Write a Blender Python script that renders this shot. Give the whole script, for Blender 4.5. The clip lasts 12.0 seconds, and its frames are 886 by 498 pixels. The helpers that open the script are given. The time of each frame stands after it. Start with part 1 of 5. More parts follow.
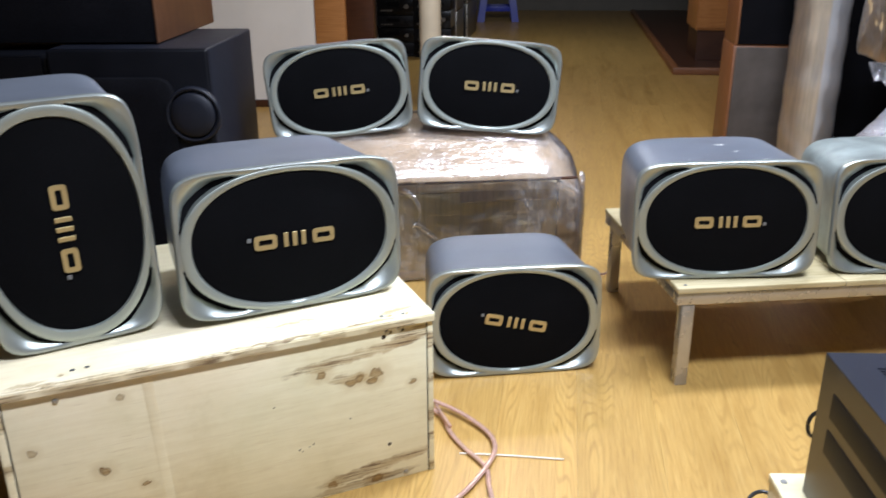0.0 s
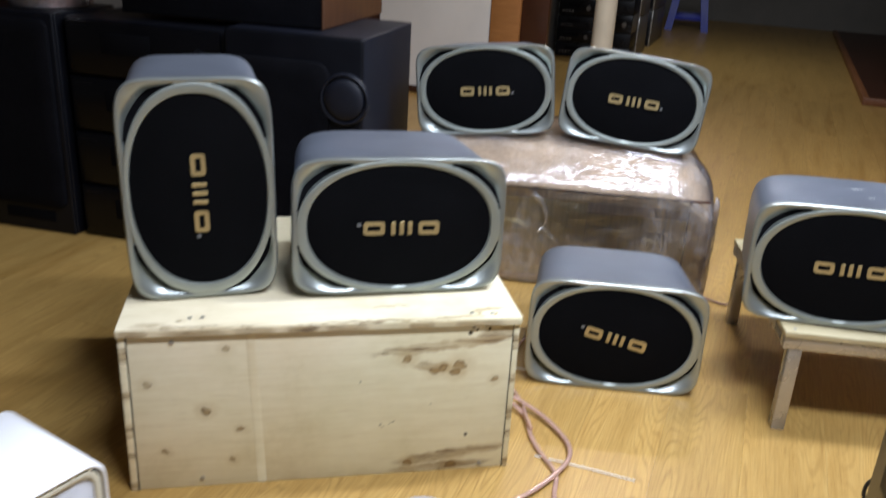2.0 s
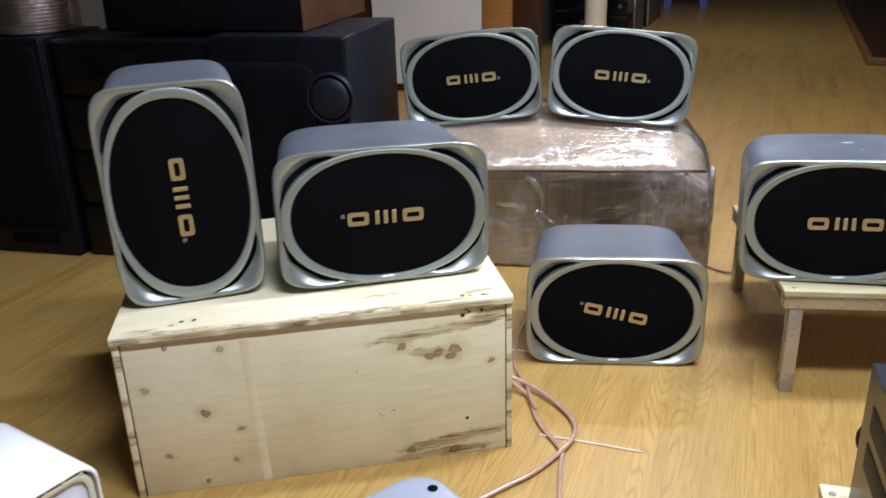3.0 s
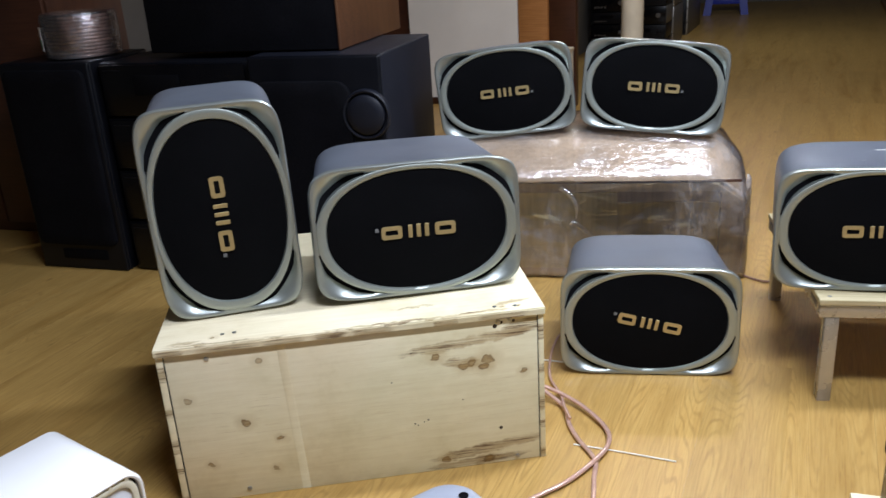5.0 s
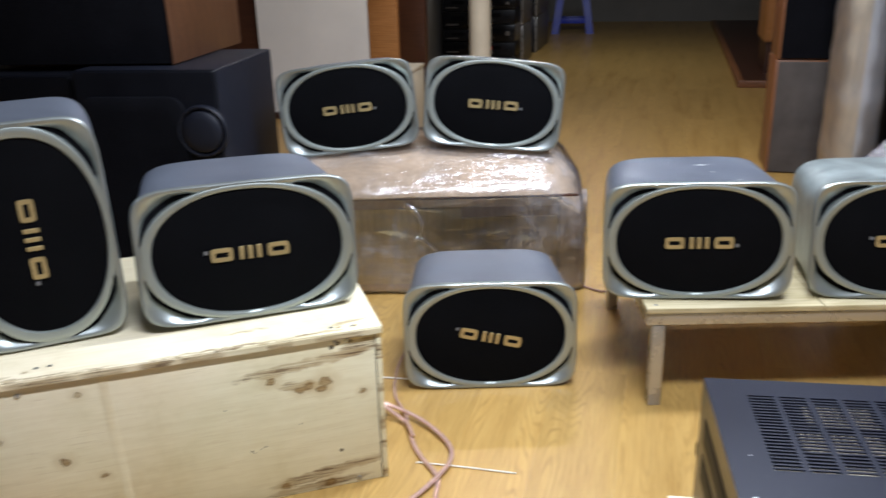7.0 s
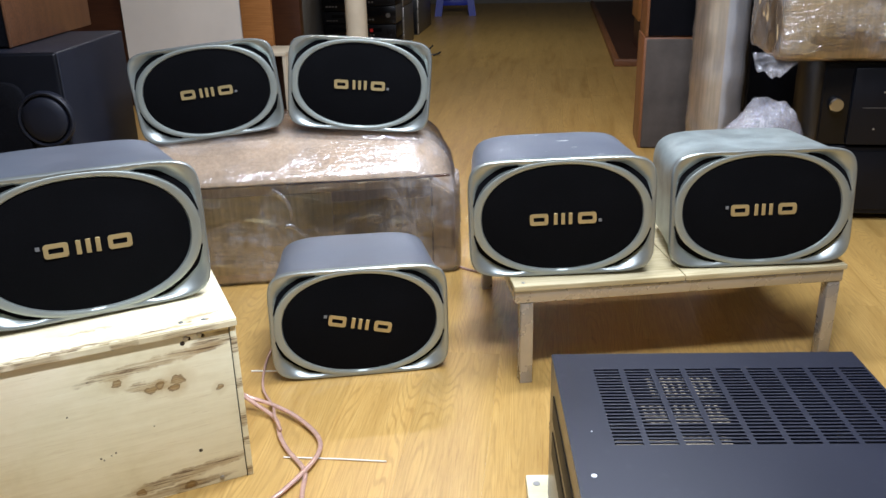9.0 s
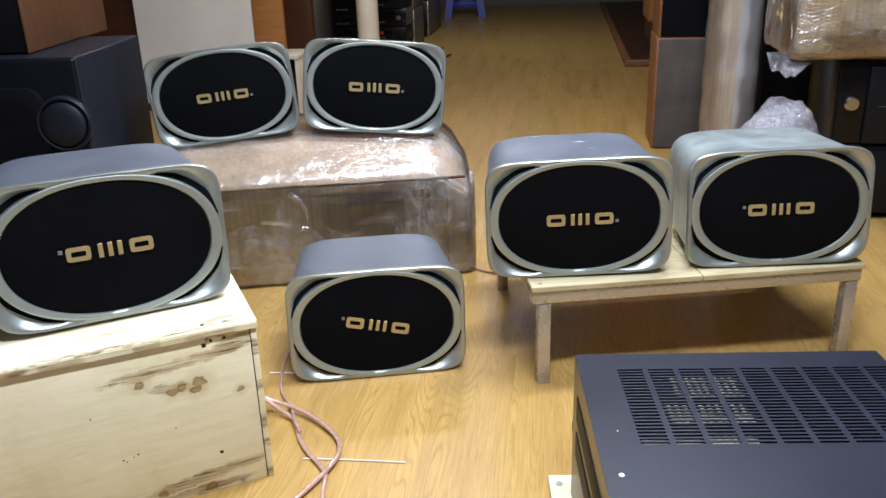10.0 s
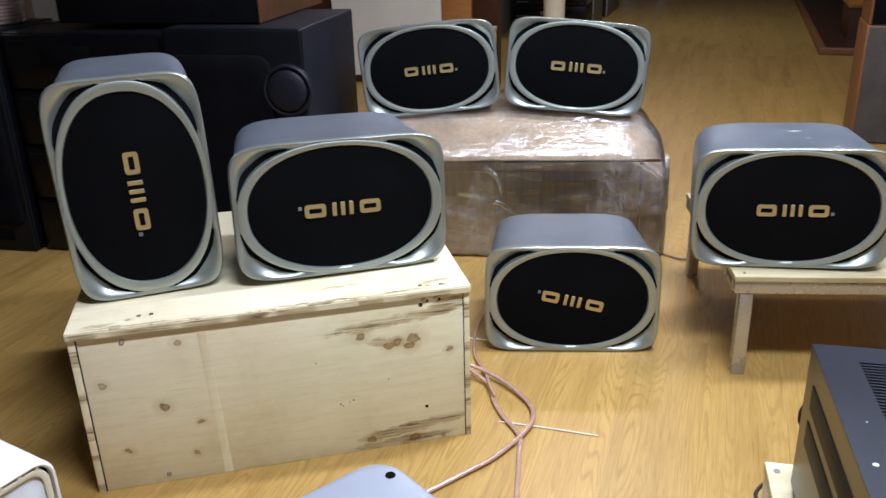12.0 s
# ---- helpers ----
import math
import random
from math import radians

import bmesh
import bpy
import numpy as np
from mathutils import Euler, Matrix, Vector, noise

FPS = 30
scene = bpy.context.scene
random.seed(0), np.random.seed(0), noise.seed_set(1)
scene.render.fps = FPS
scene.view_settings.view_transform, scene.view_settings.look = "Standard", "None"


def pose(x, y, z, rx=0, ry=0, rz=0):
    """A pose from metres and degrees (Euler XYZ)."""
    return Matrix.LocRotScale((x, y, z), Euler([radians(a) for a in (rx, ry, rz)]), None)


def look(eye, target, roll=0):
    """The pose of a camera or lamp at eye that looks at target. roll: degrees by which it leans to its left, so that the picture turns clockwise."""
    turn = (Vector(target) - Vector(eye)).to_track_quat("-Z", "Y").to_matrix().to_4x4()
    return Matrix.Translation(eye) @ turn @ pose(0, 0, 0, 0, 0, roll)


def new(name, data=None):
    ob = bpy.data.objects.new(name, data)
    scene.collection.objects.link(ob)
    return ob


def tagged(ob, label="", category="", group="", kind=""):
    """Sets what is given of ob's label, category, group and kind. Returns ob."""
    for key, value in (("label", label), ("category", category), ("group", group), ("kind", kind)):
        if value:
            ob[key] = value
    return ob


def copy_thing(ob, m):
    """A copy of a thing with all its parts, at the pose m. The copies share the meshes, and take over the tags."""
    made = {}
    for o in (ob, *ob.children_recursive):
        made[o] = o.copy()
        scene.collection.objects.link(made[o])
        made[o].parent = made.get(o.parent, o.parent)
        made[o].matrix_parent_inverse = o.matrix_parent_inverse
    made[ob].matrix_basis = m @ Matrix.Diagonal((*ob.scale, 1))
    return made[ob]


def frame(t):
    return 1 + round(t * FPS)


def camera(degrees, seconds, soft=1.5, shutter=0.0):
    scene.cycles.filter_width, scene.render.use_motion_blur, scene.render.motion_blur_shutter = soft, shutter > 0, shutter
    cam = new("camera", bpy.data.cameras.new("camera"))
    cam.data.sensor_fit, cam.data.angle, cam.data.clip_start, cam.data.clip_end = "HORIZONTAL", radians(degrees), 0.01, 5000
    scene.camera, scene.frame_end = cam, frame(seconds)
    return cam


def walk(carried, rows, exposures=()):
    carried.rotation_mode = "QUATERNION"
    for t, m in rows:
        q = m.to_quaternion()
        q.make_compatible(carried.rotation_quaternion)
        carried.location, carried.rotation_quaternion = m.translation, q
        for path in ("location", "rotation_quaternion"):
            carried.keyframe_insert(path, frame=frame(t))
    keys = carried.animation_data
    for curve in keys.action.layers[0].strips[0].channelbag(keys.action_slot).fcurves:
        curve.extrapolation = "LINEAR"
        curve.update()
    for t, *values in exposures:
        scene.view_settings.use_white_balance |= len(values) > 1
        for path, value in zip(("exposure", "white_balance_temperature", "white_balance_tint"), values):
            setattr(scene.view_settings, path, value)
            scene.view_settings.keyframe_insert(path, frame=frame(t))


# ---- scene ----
cam = camera(55.6, 12.0, shutter=0.4)
PATH = [
    (0, (0.008, -0.008, 1.145), (0.731, 1.715, 0.432), -0.4),
    (0.5, (-0.028, -0.009, 1.135), (0.572, 1.737, 0.368), -1.2),
    (1, (-0.044, -0.008, 1.133), (0.497, 1.758, 0.366), -1.3),
    (1.5, (-0.018, -0.016, 1.156), (0.482, 1.753, 0.367), -0.6),
    (1.8, (0.086, -0.049, 1.178), (0.472, 1.742, 0.377), 2.8),
    (2, (0.119, -0.111, 1.194), (0.471, 1.715, 0.457), 3.3),
    (2.2, (0.234, -0.084, 1.166), (0.545, 1.775, 0.496), 1.1),
    (2.5, (0.252, -0.07, 1.168), (0.611, 1.776, 0.488), -1.2),
    (3, (0.195, -0.137, 1.161), (0.495, 1.698, 0.426), -1.9),
    (3.2, (0.181, -0.141, 1.166), (0.461, 1.692, 0.416), -1.7),
    (4.8, (0.213, -0.174, 1.175), (0.387, 1.686, 0.46), -3.8),
    (5, (0.213, -0.174, 1.175), (0.416, 1.687, 0.47), -3.6),
    (5.5, (0.211, -0.168, 1.171), (0.466, 1.694, 0.487), -2.8),
    (6, (0.211, -0.167, 1.17), (0.475, 1.692, 0.48), -2.5),
    (6.5, (0.21, -0.162, 1.167), (0.534, 1.687, 0.476), -2.1),
    (7, (0.284, -0.168, 1.177), (0.801, 1.638, 0.489), -1.6),
    (7.5, (0.381, -0.178, 1.167), (1.088, 1.559, 0.472), -1.4),
    (7.7, (0.417, -0.189, 1.172), (1.129, 1.54, 0.462), -1.5),
    (9.5, (0.369, -0.139, 1.145), (1.111, 1.571, 0.418), -1.3),
    (10, (0.363, -0.146, 1.152), (1.08, 1.576, 0.43), -1.9),
    (10.5, (0.354, -0.151, 1.155), (1.042, 1.584, 0.436), -2.2),
    (11, (0.301, -0.154, 1.165), (0.893, 1.615, 0.444), -2.2),
    (11.5, (0.236, -0.168, 1.168), (0.69, 1.633, 0.426), -2.0),
    (12, (0.209, -0.159, 1.166), (0.588, 1.653, 0.409), -1.7),
]
EXPOSURE = [(0.0, 0.08), (0.5, -0.13), (1.0, -0.20), (2.5, -0.25), (5.0, -0.30), (6.5, -0.34), (7.0, -0.14), (7.5, -0.02), (9.5, 0.0), (10.5, 0.0), (11.5, 0.0), (12.0, -0.20)]
walk(cam, [(t, look(eye, target, roll)) for t, eye, target, roll in PATH], EXPOSURE)

# ---- light ----
world = bpy.data.worlds.new("dim_room")
scene.world = world
world.use_nodes = True
world.node_tree.nodes["Background"].inputs[0].default_value = (0.6, 0.7, 0.8, 1)
world.node_tree.nodes["Background"].inputs[1].default_value = 0.02

ROOM_YAW = -31.0
ROOM = pose(0, 0, 0, 0, 0, ROOM_YAW)
CEIL = 2.75


def area_lamp(name, where, target, sx, sy, watts, colour):
    d = bpy.data.lights.new(name, "AREA")
    d.shape, d.size, d.size_y, d.energy, d.color = "RECTANGLE", sx, sy, watts, colour
    ob = new(name, d)
    ob.matrix_basis = look(where, target)
    return ob


area_lamp("unseen_ceiling_lamp", (0.85, 0.35, 2.70), (0.85, 0.35, 0), 1.2, 0.14, 125, (0.755, 0.835, 1.0))
area_lamp("unseen_ceiling_lamp", (1.62, 1.75, 2.70), (1.62, 1.7, 0), 1.2, 0.14, 95, (0.755, 0.835, 1.0))
# Two lamps added out of view to brighten the white panel and the passage.
area_lamp("unseen_ceiling_lamp", (2.0, 4.1, 2.70), (2.0, 4.1, 0), 0.9, 0.14, 36, (1.0, 0.93, 0.87))
area_lamp("unseen_ceiling_lamp", (3.9, 7.4, 2.70), (3.9, 7.4, 0), 0.9, 0.14, 25, (0.88, 0.95, 1.0))


# ---- materials ----
def nodes_of(name):
    m = bpy.data.materials.new(name)
    m.use_nodes = True
    nt = m.node_tree
    return m, nt, nt.nodes["Principled BSDF"]


def add(nt, kind, **inputs):
    n = nt.nodes.new(kind)
    for k, v in inputs.items():
        n.inputs[k.replace("_", " ")].default_value = v
    return n


def coords(nt, scale=(1, 1, 1), seeded=False):
    tc = add(nt, "ShaderNodeTexCoord")
    mp = add(nt, "ShaderNodeMapping", Scale=scale)
    nt.links.new(tc.outputs["Object"], mp.inputs["Vector"])
    if seeded:
        oi = add(nt, "ShaderNodeObjectInfo")
        mul = nt.nodes.new("ShaderNodeMath")
        mul.operation = "MULTIPLY"
        mul.inputs[1].default_value = 37.0
        nt.links.new(oi.outputs["Random"], mul.inputs[0])
        cx = nt.nodes.new("ShaderNodeCombineXYZ")
        for k in range(3):
            nt.links.new(mul.outputs[0], cx.inputs[k])
        nt.links.new(cx.outputs[0], mp.inputs["Location"])
    return mp.outputs[0]


def ramp(nt, src, stops):
    r = nt.nodes.new("ShaderNodeValToRGB")
    e = r.color_ramp.elements
    while len(e) < len(stops):
        e.new(0.5)
    for el, (p, c) in zip(e, stops):
        el.position = p
        el.color = (*c, 1) if len(c) == 3 else c
    nt.links.new(src, r.inputs[0])
    return r.outputs[0]


def mix(nt, fac, a, b, mode="MIX"):
    n = nt.nodes.new("ShaderNodeMix")
    n.data_type, n.blend_type = "RGBA", mode
    for sock, v in ((n.inputs[0], fac), (n.inputs[6], a), (n.inputs[7], b)):
        if isinstance(v, (int, float)):
            sock.default_value = v
        elif isinstance(v, tuple):
            sock.default_value = (*v, 1)
        else:
            nt.links.new(v, sock)
    return n.outputs[2]


def calc(nt, op, a, b=0.0):
    n = nt.nodes.new("ShaderNodeMath")
    n.operation = op
    for sock, v in zip(n.inputs, (a, b)):
        if isinstance(v, (int, float)):
            sock.default_value = v
        else:
            nt.links.new(v, sock)
    return n.outputs[0]


def noise_of(nt, vec, scale, detail=4.0, rough=0.55, distortion=0.0):
    n = add(nt, "ShaderNodeTexNoise", Scale=scale, Detail=detail, Roughness=rough, Distortion=distortion)
    nt.links.new(vec, n.inputs["Vector"])
    return n.outputs["Fac"]


def bump(nt, bsdf, height, strength, distance=0.002):
    b = add(nt, "ShaderNodeBump", Strength=strength, Distance=distance)
    nt.links.new(height, b.inputs["Height"])
    nt.links.new(b.outputs[0], bsdf.inputs["Normal"])


def paint(name, colour, rough=0.5, metal=0.0, vary=0.12, scale=6.0, grain=0.15, grain_scale=180.0, coat=0.0, speck=0.0, spec=0.5):
    """A plain surface with cloudy wear, fine relief and uneven gloss."""
    m, nt, b = nodes_of(name)
    v = coords(nt)
    cloud = noise_of(nt, v, scale, 6, 0.6)
    lo = tuple(max(0, c * (1 - vary * 1.6)) for c in colour)
    hi = tuple(min(1, c * (1 + vary)) for c in colour)
    col = ramp(nt, cloud, [(0.3, lo), (0.7, hi)])
    if speck:
        dots = noise_of(nt, v, 55, 2, 0.5)
        dust = ramp(nt, dots, [(0.66, (0, 0, 0)), (0.74, (1, 1, 1))])
        col = mix(nt, calc(nt, "MULTIPLY", dust, speck), col, (0.62, 0.61, 0.58))
    nt.links.new(col, b.inputs["Base Color"])
    fine = noise_of(nt, v, grain_scale, 2, 0.5)
    r = nt.nodes.new("ShaderNodeMapRange")
    r.inputs["To Min"].default_value, r.inputs["To Max"].default_value = max(0.05, rough - 0.1), min(1, rough + 0.1)
    nt.links.new(cloud, r.inputs["Value"])
    nt.links.new(r.outputs[0], b.inputs["Roughness"])
    b.inputs["Metallic"].default_value = metal
    b.inputs["Coat Weight"].default_value = coat
    b.inputs["Specular IOR Level"].default_value = spec
    if grain:
        bump(nt, b, fine, grain, 0.001)
    return m


def wood(name, dark, mid, light, along=(1, 1, 1), bands=14.0, rough=0.4, coat=0.0, seeded=False, streak=0.5):
    """Grained wood; the grain runs along local x."""
    m, nt, b = nodes_of(name)
    v = coords(nt, along, seeded)
    warp = noise_of(nt, v, 1.6, 3, 0.5)
    w = nt.nodes.new("ShaderNodeTexWave")
    w.wave_type, w.bands_direction, w.wave_profile = "BANDS", "Y", "SIN"
    for k, val in (("Scale", bands), ("Distortion", 9.0), ("Detail", 2.5), ("Detail Scale", 0.55), ("Detail Roughness", 0.6)):
        w.inputs[k].default_value = val
    nt.links.new(v, w.inputs["Vector"])
    mp = add(nt, "ShaderNodeMapping", Scale=(1.2, 26, 26))
    nt.links.new(v, mp.inputs["Vector"])
    fibre = noise_of(nt, mp.outputs[0], 5.0, 5, 0.65)
    base = ramp(nt, w.outputs["Fac"], [(0.05, dark), (0.45, mid), (0.95, light)])
    fib = ramp(nt, fibre, [(0.3, dark), (0.62, light)])
    col = mix(nt, streak, base, fib)
    cloud = ramp(nt, warp, [(0.3, (0.78, 0.78, 0.78)), (0.7, (1.08, 1.06, 1.04))])
    col = mix(nt, 1.0, col, cloud, "MULTIPLY")
    if seeded:
        oi = add(nt, "ShaderNodeObjectInfo")
        tone = ramp(nt, oi.outputs["Random"], [(0, (0.86, 0.86, 0.86)), (1, (1.08, 1.06, 1.05))])
        col = mix(nt, 1.0, col, tone, "MULTIPLY")
    nt.links.new(col, b.inputs["Base Color"])
    r = nt.nodes.new("ShaderNodeMapRange")
    r.inputs["To Min"].default_value, r.inputs["To Max"].default_value = rough - 0.07, rough + 0.12
    nt.links.new(fibre, r.inputs["Value"])
    nt.links.new(r.outputs[0], b.inputs["Roughness"])
    b.inputs["Coat Weight"].default_value = coat
    b.inputs["Coat Roughness"].default_value = 0.15
    bump(nt, b, fibre, 0.12, 0.001)
    return m


def laminate(name, dark, mid, light):
    """Printed oak: long fibres with cathedral figure along local x."""
    m, nt, b = nodes_of(name)
    v = coords(nt, (1, 1, 1), True)
    def stretched(sx, sy):
        mp = add(nt, "ShaderNodeMapping", Scale=(sx, sy, 1))
        nt.links.new(v, mp.inputs["Vector"])
        return mp.outputs[0]
    figure = noise_of(nt, stretched(0.5, 4.4), 1.6, 1.5, 0.45, 0.2)
    rings = calc(nt, "SINE", calc(nt, "MULTIPLY", figure, 300.0))
    rings = ramp(nt, calc(nt, "ADD", calc(nt, "MULTIPLY", rings, 0.5), 0.5), [(0.0, (0, 0, 0)), (0.36, (1, 1, 1))])
    fibre = noise_of(nt, stretched(2.2, 55), 3.0, 5, 0.68, 0.3)
    pores = noise_of(nt, stretched(4.5, 72), 3.0, 2, 0.5, 0.4)
    broad = noise_of(nt, stretched(0.8, 7), 2.0, 4, 0.55)
    col = ramp(nt, fibre, [(0.10, dark), (0.5, mid), (0.88, light)])
    shade = ramp(nt, broad, [(0.3, (0.80, 0.75, 0.66)), (0.48, (0.98, 0.97, 0.95)), (0.7, (1.09, 1.09, 1.08))])
    col = mix(nt, 1.0, col, shade, "MULTIPLY")
    gate = ramp(nt, broad, [(0.40, (0.05, 0.05, 0.05)), (0.62, (0.50, 0.50, 0.50))])
    broken = ramp(nt, noise_of(nt, stretched(9.0, 60), 2.0, 3, 0.6), [(0.34, (0.5, 0.5, 0.5)), (0.56, (1, 1, 1))])
    line = calc(nt, "MULTIPLY", calc(nt, "MULTIPLY", calc(nt, "SUBTRACT", 1.0, rings), gate), broken)
    col = mix(nt, line, col, tuple(c * 0.82 for c in dark))
    pore = calc(nt, "MULTIPLY", ramp(nt, pores, [(0.57, (0, 0, 0)), (0.66, (0.35, 0.35, 0.35))]), ramp(nt, broad, [(0.36, (1, 1, 1)), (0.66, (0.3, 0.3, 0.3))]))
    col = mix(nt, pore, col, tuple(c * 0.72 for c in dark))
    spots = noise_of(nt, stretched(4, 9), 2.2, 2, 0.5)
    col = mix(nt, ramp(nt, spots, [(0.73, (0, 0, 0)), (0.80, (0.55, 0.55, 0.55))]), col, tuple(c * 0.5 for c in dark))
    oi = add(nt, "ShaderNodeObjectInfo")
    col = mix(nt, 1.0, col, ramp(nt, oi.outputs["Random"], [(0, (0.94, 0.94, 0.94)), (1, (1.04, 1.03, 1.03))]), "MULTIPLY")
    nt.links.new(col, b.inputs["Base Color"])
    r = nt.nodes.new("ShaderNodeMapRange")
    r.inputs["To Min"].default_value, r.inputs["To Max"].default_value = 0.29, 0.46
    nt.links.new(fibre, r.inputs["Value"])
    nt.links.new(r.outputs[0], b.inputs["Roughness"])
    b.inputs["Coat Weight"].default_value = 0.06
    b.inputs["Coat Roughness"].default_value = 0.2
    bump(nt, b, fibre, 0.08, 0.001)
    return m


def plywood(name, knots, streaks=(), vertical=True):
    """Pale plywood with brown knots (x, z, size, depth) and long dark smears (x, z, length, width, slope)."""
    m, nt, b = nodes_of(name)
    v = coords(nt)
    ragged = add(nt, "ShaderNodeTexNoise", Scale=38.0, Detail=3.0, Roughness=0.6)
    nt.links.new(v, ragged.inputs["Vector"])
    shift = nt.nodes.new("ShaderNodeVectorMath")
    shift.operation = "MULTIPLY_ADD"
    shift.inputs[1].default_value = (0.030, 0.024, 0.024)
    nt.links.new(ragged.outputs["Color"], shift.inputs[0])
    low = nt.nodes.new("ShaderNodeVectorMath")
    low.operation = "SUBTRACT"
    low.inputs[1].default_value = (0.015, 0.012, 0.012)
    nt.links.new(v, low.inputs[0])
    nt.links.new(low.outputs[0], shift.inputs[2])
    sep = nt.nodes.new("ShaderNodeSeparateXYZ")
    nt.links.new(shift.outputs[0], sep.inputs[0])
    px, pz = sep.outputs[0], sep.outputs[2 if vertical else 1]

    def grained(sx, sy):
        mp = add(nt, "ShaderNodeMapping", Scale=(sx, sy, sy))
        nt.links.new(v, mp.inputs["Vector"])
        return mp.outputs[0]
    fibre = noise_of(nt, grained(1.6, 22), 4.0, 6, 0.65, 0.4)
    hair = noise_of(nt, grained(3.0, 75), 4.0, 4, 0.6, 0.6)
    cloud = noise_of(nt, v, 4.5, 6, 0.65)
    tone = noise_of(nt, v, 1.7, 3, 0.5)
    col = ramp(nt, fibre, [(0.25, (0.70, 0.62, 0.435)), (0.5, (0.755, 0.685, 0.50)), (0.75, (0.795, 0.735, 0.555))])
    blot = ramp(nt, cloud, [(0.30, (0.83, 0.80, 0.71)), (0.48, (0.98, 0.975, 0.95)), (0.65, (1.05, 1.05, 1.06))])
    col = mix(nt, 1.0, col, blot, "MULTIPLY")
    col = mix(nt, 1.0, col, ramp(nt, tone, [(0.38, (1.03, 0.99, 0.95)), (0.62, (0.97, 0.99, 0.93))]), "MULTIPLY")
    thin = calc(nt, "MULTIPLY", ramp(nt, hair, [(0.60, (0, 0, 0)), (0.70, (0.4, 0.4, 0.4))]), ramp(nt, cloud, [(0.45, (0, 0, 0)), (0.6, (1, 1, 1))]))
    col = mix(nt, thin, col, (0.46, 0.34, 0.18))
    for sx, sz, ln, wd, slope in streaks:
        dx = calc(nt, "DIVIDE", calc(nt, "SUBTRACT", px, sx), ln)
        zz = calc(nt, "SUBTRACT", calc(nt, "SUBTRACT", pz, sz), calc(nt, "MULTIPLY", calc(nt, "SUBTRACT", px, sx), slope))
        dz = calc(nt, "DIVIDE", zz, wd)
        d = calc(nt, "ADD", calc(nt, "MULTIPLY", dx, dx), calc(nt, "MULTIPLY", dz, dz))
        fall = ramp(nt, d, [(0.0, (1, 1, 1)), (0.5, (0.8, 0.8, 0.8)), (1.0, (0, 0, 0))])
        f = calc(nt, "MULTIPLY", fall, ramp(nt, fibre, [(0.38, (0.15, 0.15, 0.15)), (0.54, (0.75, 0.75, 0.75))]))
        col = mix(nt, f, col, (0.36, 0.25, 0.115))
        f = calc(nt, "MULTIPLY", fall, ramp(nt, hair, [(0.50, (0, 0, 0)), (0.62, (0.9, 0.9, 0.9))]))
        col = mix(nt, f, col, (0.11, 0.062, 0.03))
    for kx, kz, kr, dk in knots:
        dx = calc(nt, "DIVIDE", calc(nt, "SUBTRACT", px, kx), kr * 1.2)
        dz = calc(nt, "DIVIDE", calc(nt, "SUBTRACT", pz, kz), kr)
        d = calc(nt, "SQRT", calc(nt, "ADD", calc(nt, "MULTIPLY", dx, dx), calc(nt, "MULTIPLY", dz, dz)))
        halo = ramp(nt, calc(nt, "MULTIPLY", d, 0.36), [(0.25, (dk * 0.9,) * 3), (1.0, (0, 0, 0))])
        halo = calc(nt, "MULTIPLY", halo, fibre)
        col = mix(nt, halo, col, (0.42, 0.29, 0.12))
        f = ramp(nt, d, [(0.55, (dk, dk, dk)), (0.85, (dk * 0.85,) * 3), (1.0, (0, 0, 0))])
        f = calc(nt, "MULTIPLY", f, ramp(nt, hair, [(0.36, (0.55, 0.55, 0.55)), (0.58, (1, 1, 1))]))
        col = mix(nt, f, col, (0.235, 0.130, 0.032))
        rim = calc(nt, "MULTIPLY", ramp(nt, d, [(0.45, (0, 0, 0)), (0.80, (dk * 0.6,) * 3), (0.90, (dk * 0.6,) * 3), (1.05, (0, 0, 0))]), ramp(nt, cloud, [(0.40, (0.25, 0.25, 0.25)), (0.56, (1, 1, 1))]))
        col = mix(nt, rim, col, (0.075, 0.04, 0.018))
    nt.links.new(col, b.inputs["Base Color"])
    b.inputs["Roughness"].default_value = 0.60
    b.inputs["Specular IOR Level"].default_value = 0.32
    bump(nt, b, fibre, 0.2, 0.001)
    return m


